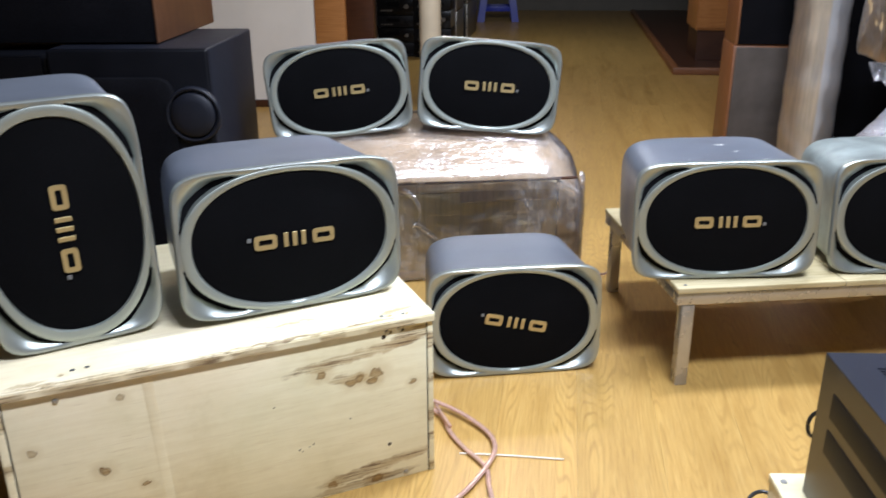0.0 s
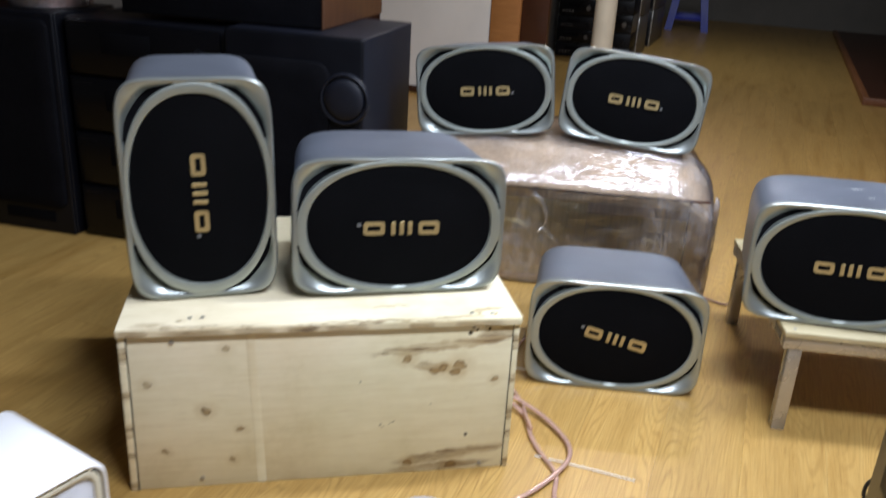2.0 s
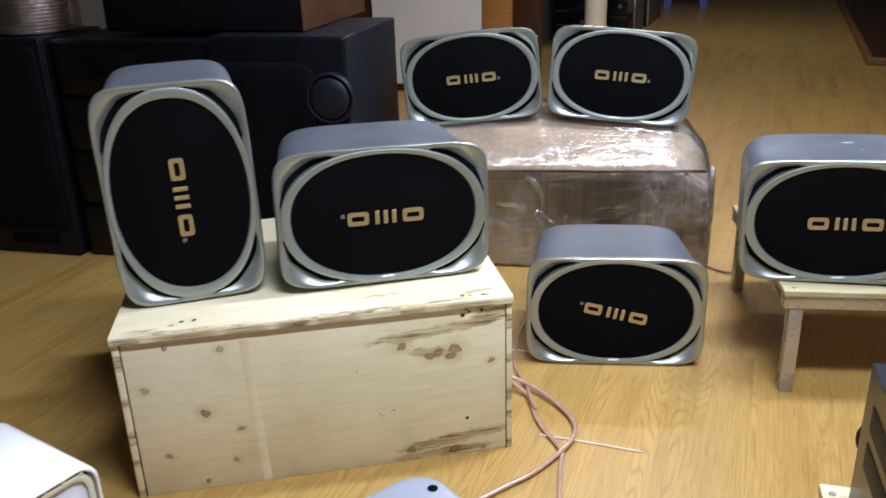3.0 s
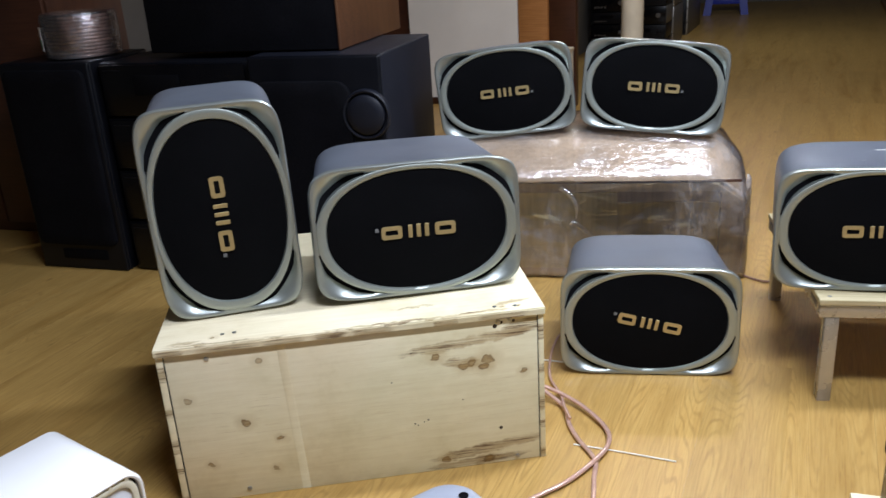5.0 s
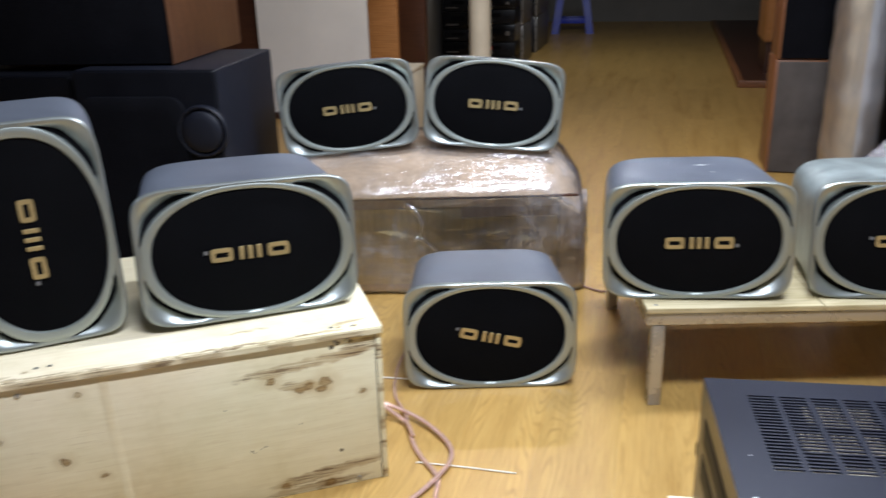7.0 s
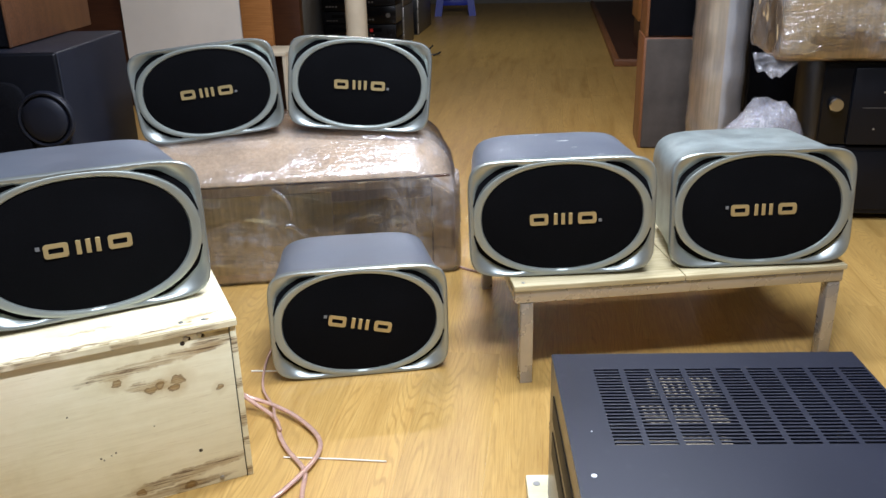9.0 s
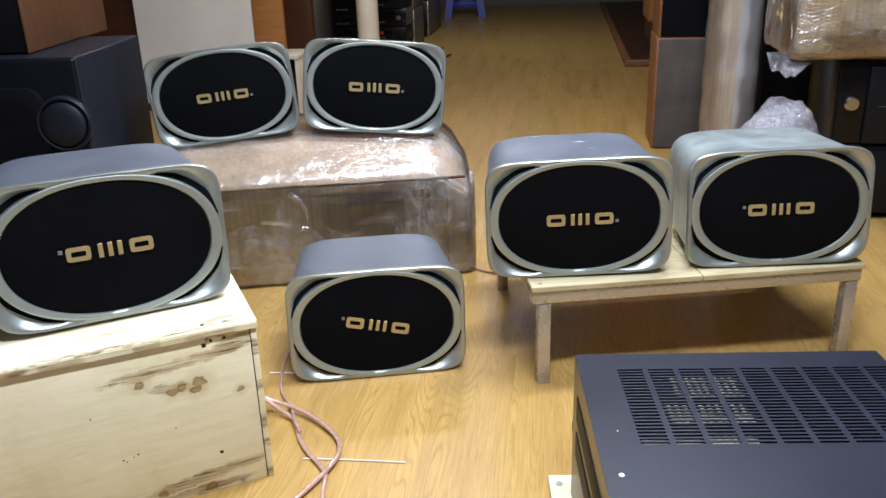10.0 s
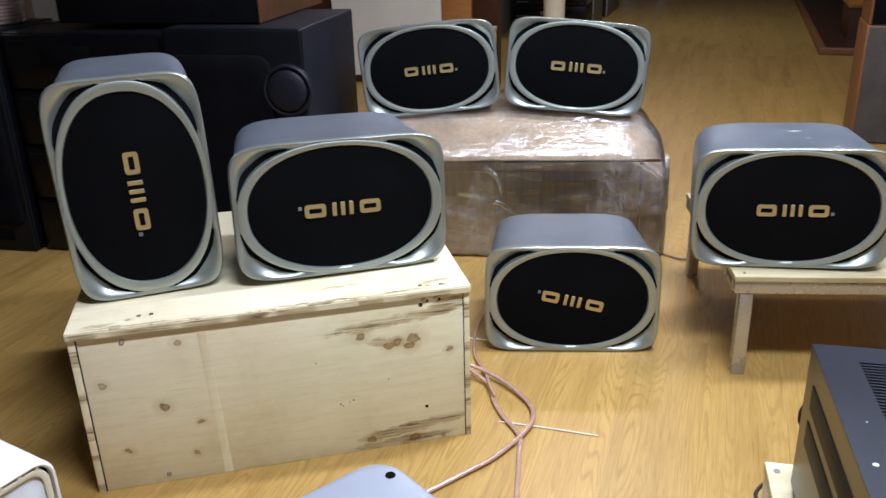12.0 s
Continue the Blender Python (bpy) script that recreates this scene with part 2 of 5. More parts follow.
def film_material(name, gloss, rough, haze, scale, bumpy, tint=(1, 1, 1)):
    """Stretch film: clear, with sharp shiny creases that run in several directions; thin white streaks and haze paint
    in glints and sheen.
    """
    m, nt, b = nodes_of(name)
    out = nt.nodes["Material Output"]
    v = coords(nt)

    def crease(stretch, turn, sc, sharp):
        mp = add(nt, "ShaderNodeMapping", Scale=stretch, Rotation=turn)
        nt.links.new(v, mp.inputs["Vector"])
        n = noise_of(nt, mp.outputs[0], sc, 4, 0.6, 0.35)
        ridge = calc(nt, "ABSOLUTE", calc(nt, "SUBTRACT", n, 0.5))
        return ramp(nt, ridge, [(0.0, (1, 1, 1)), (sharp, (0, 0, 0))])
    warp = noise_of(nt, v, scale * 0.45, 3, 0.6, 0.8)
    where = ramp(nt, warp, [(0.45, (0, 0, 0)), (0.60, (1, 1, 1))])
    lengthwise = crease((0.35, 1.5, 1.6), (0.1, 0.06, 0.05), scale, 0.07)
    upright = crease((2.2, 0.7, 0.5), (0.3, 0.35, 0.2), scale, 0.06)
    slanting = crease((0.9, 1.3, 0.8), (0.5, 0.8, 0.4), scale * 2.2, 0.05)
    height = calc(nt, "ADD", calc(nt, "ADD", calc(nt, "MULTIPLY", lengthwise, 0.8), calc(nt, "MULTIPLY", calc(nt, "MULTIPLY", upright, where), 0.9)), calc(nt, "MULTIPLY", slanting, 0.45))
    height = calc(nt, "ADD", height, calc(nt, "MULTIPLY", noise_of(nt, v, scale * 1.1, 2, 0.5), 1.6))
    bp = add(nt, "ShaderNodeBump", Strength=bumpy, Distance=0.010)
    nt.links.new(height, bp.inputs["Height"])
    gl = add(nt, "ShaderNodeBsdfGlossy", Roughness=rough)
    gl.inputs["Color"].default_value = (0.96, 0.95, 0.97, 1)
    nt.links.new(bp.outputs[0], gl.inputs["Normal"])
    tr = nt.nodes.new("ShaderNodeBsdfTransparent")
    tr.inputs["Color"].default_value = (*tint, 1)
    df = add(nt, "ShaderNodeBsdfDiffuse")
    df.inputs["Color"].default_value = (0.80, 0.78, 0.80, 1)
    # Diffuse white along creases stands for sparkles, the even haze for reflected light.
    painted_glints = calc(nt, "MULTIPLY", calc(nt, "MULTIPLY", calc(nt, "ADD", upright, slanting), where), 0.10)
    painted_sheen = calc(nt, "ADD", painted_glints, calc(nt, "ADD", calc(nt, "MULTIPLY", where, haze * 0.6), haze * 0.22))
    inner = nt.nodes.new("ShaderNodeMixShader")
    nt.links.new(painted_sheen, inner.inputs[0])
    nt.links.new(tr.outputs[0], inner.inputs[1])
    nt.links.new(df.outputs[0], inner.inputs[2])
    ms = nt.nodes.new("ShaderNodeMixShader")
    fr = add(nt, "ShaderNodeFresnel", IOR=1.5)
    nt.links.new(calc(nt, "ADD", calc(nt, "MULTIPLY", fr.outputs[0], 0.9), gloss), ms.inputs[0])
    nt.links.new(inner.outputs[0], ms.inputs[1])
    nt.links.new(gl.outputs[0], ms.inputs[2])
    nt.links.new(ms.outputs[0], out.inputs["Surface"])
    return m


def cardboard_material(name, colour):
    m, nt, b = nodes_of(name)
    v = coords(nt)
    mp = add(nt, "ShaderNodeMapping", Scale=(28, 28, 1.5))
    nt.links.new(v, mp.inputs["Vector"])
    flute = noise_of(nt, mp.outputs[0], 3.0, 4, 0.6)
    cloud = noise_of(nt, v, 5.0, 6, 0.65)
    col = ramp(nt, cloud, [(0.3, tuple(c * 0.68 for c in colour)), (0.7, tuple(c * 1.12 for c in colour))])
    col = mix(nt, 1.0, col, ramp(nt, flute, [(0.35, (0.8, 0.8, 0.8)), (0.6, (1.04, 1.04, 1.04))]), "MULTIPLY")
    nt.links.new(col, b.inputs["Base Color"])
    b.inputs["Roughness"].default_value = 0.75
    bump(nt, b, flute, 0.35, 0.003)
    return m


def grille_material(name, colour, pitch, rough=0.85, contrast=0.4):
    """Fine cloth stretched on a frame."""
    m, nt, b = nodes_of(name)
    v = coords(nt)
    weave = noise_of(nt, v, pitch, 2, 0.5)
    cloud = noise_of(nt, v, 6.0, 4, 0.6)
    col = ramp(nt, weave, [(0.3, tuple(c * (1 - contrast) for c in colour)), (0.7, tuple(c * (1 + contrast) for c in colour))])
    col = mix(nt, 1.0, col, ramp(nt, cloud, [(0.3, (0.75, 0.75, 0.75)), (0.7, (1.2, 1.2, 1.2))]), "MULTIPLY")
    nt.links.new(col, b.inputs["Base Color"])
    b.inputs["Roughness"].default_value = rough
    b.inputs["Specular IOR Level"].default_value = 0.06
    bump(nt, b, weave, 0.15, 0.0005)
    return m


M = {}
M["floor"] = laminate("laminate_oak", (0.30, 0.160, 0.042), (0.445, 0.273, 0.081), (0.53, 0.357, 0.124))
M["joint"] = paint("joint_dark", (0.31, 0.18, 0.065), 0.8)
M["bezel"] = paint("silver_paint", (0.365, 0.395, 0.375), 0.36, 0.75, 0.05, 9, 0.06, 700, 0.2)
M["ring"] = paint("silver_ring", (0.385, 0.42, 0.385), 0.46, 0.72, 0.05, 9, 0.06, 700, 0.2)
M["cabinet_dusty"] = paint("dusty_grey_cabinet_paint", (0.31, 0.355, 0.345), 0.46, 0.45, 0.22, 13, 0.2, 300, 0.05, 0.12)
M["cabinet"] = paint("grey_cabinet_paint", (0.225, 0.25, 0.30), 0.40, 0.6, 0.08, 5, 0.12, 420, 0.1, 0.05)
M["slot"] = paint("black_recess", (0.004, 0.004, 0.005), 0.8, spec=0.05)
M["grille"] = grille_material("black_grille_cloth", (0.0030, 0.0031, 0.0038), 420)
M["gold"] = paint("gold_badge", (0.50, 0.38, 0.18), 0.38, 0.5, 0.08, 20, 0.05)
M["grey_mark"] = paint("grey_mark", (0.16, 0.16, 0.16), 0.6)
M["chip"] = paint("white_chip", (0.75, 0.75, 0.73), 0.6)
M["screw"] = paint("steel_screw", (0.45, 0.45, 0.44), 0.35, 0.9)
M["tube"] = paint("satin_steel_tube", (0.43, 0.41, 0.385), 0.28, 0.65, 0.08, 8, 0.08, 300)
M["amp"] = paint("blue_black_steel", (0.0056, 0.0068, 0.0145), 0.42, 0.0, 0.10, 5, 0.12, 500, 0.0, 0.008, 0.34)
# Glossy black steel; the brown in its colour stands for the reflected floor.
M["amp_side"] = paint("black_steel_floor_sheen", (0.022, 0.018, 0.014), 0.32, 0.1, 0.1, 5, 0.12, 500, 0.0, 0.0, 0.8)
M["vent"] = paint("dark_brown_vent", (0.005, 0.004, 0.003), 0.6, spec=0.25)
M["board"] = paint("brown_circuit_board", (0.30, 0.25, 0.175), 0.6, 0.0, 0.3, 40)
M["plastic"] = paint("black_plastic", (0.0048, 0.0052, 0.0075), 0.38, 0.0, 0.15, 6, 0.08, 300, 0.0, 0.0, 0.2)
M["gloss"] = paint("glossy_black_plastic", (0.003, 0.003, 0.004), 0.22, 0.0, 0.1, 6, 0.02, 300, 0.0, 0.0, 0.25)
M["cloth"] = grille_material("black_speaker_cloth", (0.005, 0.005, 0.0065), 300)
M["navy"] = paint("navy_black_vinyl", (0.0078, 0.009, 0.0155), 0.5, 0.0, 0.15, 5, 0.3, 260, 0, 0, 0.35)
M["walnut"] = wood("walnut_veneer", (0.055, 0.021, 0.009), (0.10, 0.041, 0.017), (0.125, 0.053, 0.023), (1, 1, 1), 5, 0.42, 0, False, 0.8)
M["rust"] = wood("rust_brown_veneer", (0.16, 0.058, 0.022), (0.23, 0.088, 0.033), (0.27, 0.11, 0.044), (1, 1, 1), 5, 0.4, 0, False, 0.75)
M["orange"] = wood("orange_veneer", (0.34, 0.13, 0.035), (0.46, 0.19, 0.055), (0.52, 0.235, 0.078), (1, 1, 1), 5, 0.4, 0, False, 0.75)
M["mahogany"] = wood("mahogany_veneer", (0.035, 0.011, 0.006), (0.055, 0.018, 0.009), (0.075, 0.027, 0.013), (1, 1, 1), 5, 0.35, 0, False, 0.75)
M["greycloth"] = grille_material("grey_speaker_cloth", (0.088, 0.075, 0.066), 400, 0.8, 0.15)
M["wall"] = paint("white_wall_panel", (0.82, 0.785, 0.73), 0.6, 0.0, 0.04, 2.5, 0.1, 90)
# Grey kept low so that less bounced light fills the shadows.
M["plaster"] = paint("low_bounce_plaster", (0.20, 0.19, 0.175), 0.8, 0.0, 0.1, 2, 0.2, 60)
M["pvc"] = paint("cream_pipe", (0.62, 0.56, 0.44), 0.4, 0.0, 0.08, 5, 0.04)
M["blue"] = paint("blue_plastic", (0.025, 0.045, 0.42), 0.35, 0.0, 0.1, 5, 0.05)
M["white"] = paint("white_enamel", (0.87, 0.86, 0.85), 0.32, 0.0, 0.03, 4, 0.05, 300, 0.2)
M["ivory"] = paint("aged_ivory_plastic", (0.66, 0.61, 0.46), 0.45, 0.0, 0.08, 9, 0.05)
M["mesh_white"] = grille_material("pale_grey_grille", (0.66, 0.68, 0.73), 500, 0.6, 0.06)
M["copper"] = paint("clear_copper_wire", (0.62, 0.39, 0.31), 0.18, 0.35, 0.12, 60, 0.1, 200, 0.8)
M["coil"] = paint("clear_copper_coil", (0.36, 0.22, 0.18), 0.22, 0.3, 0.2, 60, 0.1, 200, 0.8)
M["straw"] = paint("white_straw", (0.86, 0.83, 0.76), 0.4)
# Body is pinkish beige to paint in the ceiling's sheen on the top.
M["carton"] = cardboard_material("brown_carton_sheen", (0.54, 0.40, 0.27))
M["carton_tan"] = cardboard_material("tan_carton", (0.66, 0.50, 0.28))
M["carton_pale"] = cardboard_material("pale_carton", (0.80, 0.66, 0.46))
# Both front colours are lightened to make up for light lost in the film.
M["carton_dark"] = cardboard_material("shaded_carton", (0.60, 0.475, 0.22))
M["carton_front_lifted"] = cardboard_material("olive_carton_lifted", (0.76, 0.635, 0.33))
M["film"] = film_material("stretch_film", 0.13, 0.20, 0.10, 9.0, 0.22)
M["film_loose"] = film_material("loose_film", 0.14, 0.15, 0.10, 8.0, 0.45)
M["film_fold"] = film_material("bunched_film", 0.22, 0.14, 0.30, 12.0, 0.35)
M["film_roll"] = film_material("roll_film", 0.06, 0.25, 0.35, 3.0, 0.2)
M["bag"] = film_material("plastic_bag", 0.06, 0.14, 0.30, 9.0, 0.6, (0.84, 0.83, 0.95))
M["lilac"] = paint("silver_lilac_paint", (0.44, 0.47, 0.55), 0.4, 0.4, 0.05, 6, 0.1, 420)
M["chrome"] = paint("chrome", (0.50, 0.50, 0.52), 0.22, 1.0, 0.03, 5, 0.0)
M["ply_edge"] = plywood("plywood_edge", [], [(0, z, 5.0, w, 0) for z, w in ((0.012, 0.012), (0.09, 0.010), (0.15, 0.020), (0.235, 0.012), (0.33, 0.022))])
M["ply_burnt"] = plywood("plywood_burnt_edge", [], [(x, 0.3, w, 9.0, 0) for x, w in ((-0.39, 0.03), (-0.27, 0.07), (-0.15, 0.05), (-0.05, 0.04), (0.04, 0.05), (0.20, 0.03), (0.33, 0.06))])
M["ply_plain"] = plywood("plywood_plain", [(0.1, 0.05, 0.015, 0.5)], [])
# Grey-white of the film's haze on one side of the roll.
M["haze_sheet"] = paint("pale_haze_sheet", (0.70, 0.69, 0.68), 0.5, 0.0, 0.05, 7, 0.3, 60)
M["hole"] = paint("dark_brown_hole", (0.03, 0.018, 0.010), 0.8)
M["red"] = paint("red_lamp", (0.6, 0.02, 0.02), 0.4)
M["cable_black"] = paint("black_cable", (0.015, 0.015, 0.015), 0.45)
M["sticker"] = paint("paper_sticker", (0.7, 0.68, 0.66), 0.6)
M["green"] = paint("green_print", (0.1, 0.45, 0.25), 0.6)
M["grey_metal"] = paint("dull_grey_panel", (0.16, 0.15, 0.14), 0.4, 0.4)


# ---- mesh helpers ----
def mesh_from(name, bm, material, smooth=30):
    bmesh.ops.recalc_face_normals(bm, faces=bm.faces)
    me = bpy.data.meshes.new(name)
    bm.to_mesh(me)
    bm.free()
    me.materials.append(M[material])
    if smooth:
        me.polygons.foreach_set("use_smooth", [True] * len(me.polygons))
        me.set_sharp_from_angle(angle=radians(smooth))
    return me


def part(name, bm, material, parent, label="", at=None, smooth=30):
    ob = new(name, mesh_from(name, bm, material, smooth))
    ob.parent = parent
    if at is not None:
        ob.matrix_basis = at
    if label:
        ob["label"] = label
    return ob


def thing(name, m, label, category, group="", kind=""):
    ob = new(name)
    ob.empty_display_size = 0.05
    ob.matrix_basis = m
    return tagged(ob, label, category, group, kind)


def box(x0, x1, y0, y1, z0, z1, bevel=0.0, seg=2, bm=None):
    own = bm is None
    b2 = bmesh.new()
    r = bmesh.ops.create_cube(b2, size=1)
    bmesh.ops.scale(b2, verts=b2.verts, vec=(x1 - x0, y1 - y0, z1 - z0))
    bmesh.ops.translate(b2, verts=b2.verts, vec=((x0 + x1) / 2, (y0 + y1) / 2, (z0 + z1) / 2))
    if bevel:
        bmesh.ops.bevel(b2, geom=b2.edges[:], offset=bevel, segments=seg, affect="EDGES", profile=0.5)
    if own:
        return b2
    me = bpy.data.meshes.new("tmp")
    b2.to_mesh(me)
    b2.free()
    bm.from_mesh(me)
    bpy.data.meshes.remove(me)
    return bm


def lathe(profile, n=32, axis="z"):
    """A turned shape from (radius, height) pairs."""
    bm = bmesh.new()
    rings = []
    for r, z in profile:
        ring = []
        for k in range(n):
            a = 2 * math.pi * k / n
            p = (r * math.cos(a), r * math.sin(a), z) if axis == "z" else (r * math.cos(a), z, r * math.sin(a))
            ring.append(bm.verts.new(p))
        rings.append(ring)
    for a, b in zip(rings, rings[1:]):
        for k in range(n):
            bm.faces.new((a[k], a[(k + 1) % n], b[(k + 1) % n], b[k]))
    bm.faces.new(rings[0])
    bm.faces.new(rings[-1])
    return bm


def sweep(points, radius, n=10, flat=1.0):
    """A round cord through points, smoothed."""
    pts = [Vector(p) for p in points]
    fine = []
    for i in range(len(pts) - 1):
        p0, p1, p2, p3 = pts[max(i - 1, 0)], pts[i], pts[i + 1], pts[min(i + 2, len(pts) - 1)]
        for k in range(8):
            t = k / 8
            fine.append(0.5 * ((2 * p1) + (p2 - p0) * t + (2 * p0 - 5 * p1 + 4 * p2 - p3) * t * t + (3 * p1 - p0 - 3 * p2 + p3) * t ** 3))
    fine.append(pts[-1])
    bm = bmesh.new()
    prev = None
    for i, p in enumerate(fine):
        d = (fine[min(i + 1, len(fine) - 1)] - fine[max(i - 1, 0)]).normalized()
        side = d.cross(Vector((0, 0, 1)))
        side = side.normalized() if side.length > 1e-4 else Vector((1, 0, 0))
        up = side.cross(d)
        ring = [bm.verts.new(p + side * math.cos(2 * math.pi * k / n) * radius + up * math.sin(2 * math.pi * k / n) * radius * flat) for k in range(n)]
        if prev:
            for k in range(n):
                bm.faces.new((prev[k], prev[(k + 1) % n], ring[(k + 1) % n], ring[k]))
        else:
            bm.faces.new(ring)
        prev = ring
    bm.faces.new(prev)
    return bm


def round_rect(w, h, r, n=12, bow=0.0):
    """Outline points of a rounded rectangle about the origin, counter-clockwise, as (x, z)."""
    out = []
    for cx, cz, a0 in ((w / 2 - r, h / 2 - r, 0), (-w / 2 + r, h / 2 - r, 90), (-w / 2 + r, -h / 2 + r, 180), (w / 2 - r, -h / 2 + r, 270)):
        for k in range(n + 1):
            a = radians(a0 + 90 * k / n)
            out.append((cx + r * math.cos(a), cz + r * math.sin(a)))
    if bow:
        out = [(x * (1 + bow * (1 - (2 * z / h) ** 2)), z * (1 + bow * (1 - (2 * x / w) ** 2))) for x, z in out]
    return out


def loops(rings, cap0=True, cap1=True):
    bm = bmesh.new()
    vs = [[bm.verts.new(p) for p in ring] for ring in rings]
    n = len(vs[0])
    for a, b in zip(vs, vs[1:]):
        for k in range(n):
            bm.faces.new((a[k], a[(k + 1) % n], b[(k + 1) % n], b[k]))
    if cap0:
        bm.faces.new(vs[0])
    if cap1:
        bm.faces.new(vs[-1])
    return bm


def plate(outline, y0, y1):
    """A flat plate with the given (x, z) outline."""
    return loops([[(x, y0, z) for x, z in outline], [(x, y1, z) for x, z in outline]])


# ---- structure ----
def in_room(x0, x1, y0, y1, z0, z1, bevel=0.0):
    return box(x0, x1, y0, y1, z0, z1, bevel)


def structure(name, bm, material, label, category):
    ob = new(name, mesh_from(name, bm, material, 30))
    ob.matrix_basis = ROOM
    return tagged(ob, label, category, "", "structure")


WEST, EAST, SOUTH, NORTH = -4.6, 3.4, -2.4, 13.0
PANEL = 5.55
floor = structure("floor", in_room(WEST, EAST, SOUTH, NORTH, -0.08, -0.010), "joint", "yellow oak laminate plank floor with fine joints", "floor")
# Ceiling, south and side walls are out of view; they enclose and dim the light.
structure("ceiling", in_room(WEST, EAST, SOUTH, NORTH, CEIL, CEIL + 0.1), "plaster", "unseen ceiling over the whole shop, dark grey to cut bounced light", "ceiling")
structure("wall_south", in_room(WEST, EAST, SOUTH - 0.15, SOUTH, -0.08, CEIL), "plaster", "unseen plaster wall, dark grey to cut bounced light", "wall")
structure("wall_north", in_room(WEST, EAST, NORTH, NORTH + 0.15, -0.08, CEIL), "plaster", "plain grey plaster end wall in shade", "wall")
structure("wall_east", in_room(EAST, EAST + 0.15, SOUTH, NORTH, -0.08, CEIL), "plaster", "unseen plaster side wall, dark grey to cut bounced light", "wall")
structure("wall_west", in_room(WEST - 0.15, WEST, SOUTH, NORTH, -0.08, CEIL), "plaster", "unseen plaster side wall, dark grey to cut bounced light", "wall")
structure("wall_panel", in_room(-2.46, -1.64, PANEL, PANEL + 0.10, 0.0, CEIL), "wall", "smooth off-white wall panel beside a doorway", "wall")
# Dark panel added to fill the near-black area beside the white wall.
structure("dark_filler_panel", in_room(WEST, -2.463, PANEL + 0.03, PANEL + 0.10, 0.0, CEIL), "mahogany", "added dark brown panel filling the black area beside the white wall", "wall")
structure("baseboard", in_room(-2.46, -1.645, PANEL - 0.012, PANEL - 0.001, 0.0, 0.05, 0.003), "mahogany", "thin dark brown skirting under the white wall", "skirting")
structure("trim", in_room(-1.636, -1.43, PANEL - 0.01, PANEL + 0.14, 0.0, 2.2, 0.006), "orange", "orange-brown wooden door jamb", "door frame")
structure("door_1", in_room(-1.428, -1.245, PANEL + 0.02, PANEL + 0.09, 0.0, 2.1, 0.004), "mahogany", "dark red-brown wooden door standing ajar", "door")
structure("wall_passage", in_room(-2.0, -1.85, PANEL + 0.15, NORTH, 0.0, CEIL), "plaster", "shaded plaster wall along the passage", "wall")


# ---- speakers ----
FW, FH = 0.477, 0.309


def super_r(a, b, p, th):
    return (abs(math.cos(th) / a) ** p + abs(math.sin(th) / b) ** p) ** (-1 / p)


NT = 144
THETA = [math.atan2(FH * math.sin(2 * math.pi * k / NT), FW * math.cos(2 * math.pi * k / NT)) for k in range(NT)]
R_OUT = [super_r(FW / 2, FH / 2, 7.0, t) for t in THETA]
R_RING = [super_r(0.2275, 0.1485, 2.25, t) for t in THETA]
R_CLOTH = [super_r(0.205, 0.1365, 2.2, t) for t in THETA]


def ring_at(radii, ys):
    return [(r * math.cos(t), y, FH / 2 + r * math.sin(t)) for r, y, t in zip(radii, ys, THETA)]


def slot_width(k):
    x, z = abs(R_RING[k] * math.cos(THETA[k])), abs(R_RING[k] * math.sin(THETA[k]))
    if x < 0.100 or z < 0.036:
        return 0.0
    # The upper limit is wide, so the black also stands for shadow beside the slot.
    return min(0.0140, max(0.0038, (R_OUT[k] - R_RING[k] - 0.010) * 0.45))


def pocket(k, s):
    """Radius and depth of the scooped corner at direction k; s runs from the rim (0) to the slot (1)."""
    gap = R_OUT[k] - R_RING[k]
    r = (R_OUT[k] - min(0.009, gap * 0.4)) * (1 - s) + (R_RING[k] + slot_width(k) + 0.0004) * s
    d = max(0.0, min(0.0185, (gap - 0.0115) * 0.50))
    return r, 0.0005 + d * s ** 1.5


def badge(kind):
    """Plain gold shapes: a rounded frame with a slot, or three bars."""
    w, h, s = 0.047, 0.030, 0.0095
    if kind != 1:
        outer, inner = round_rect(w, h, 0.007, 5), round_rect(w - 2 * s, h - 2 * s, 0.002, 5)
        return loops([[(x, y, z) for x, z in o] for o, y in ((outer, 0.0), (outer, -0.0016), (inner, -0.0016), (inner, 0.0))], False, False)
    bm = bmesh.new()
    for x in (-w / 2 + s / 2, 0.0, w / 2 - s / 2):
        box(x - s / 2, x + s / 2, -0.0016, 0.0, -h / 2, h / 2, 0.0007, 1, bm)
    return bm


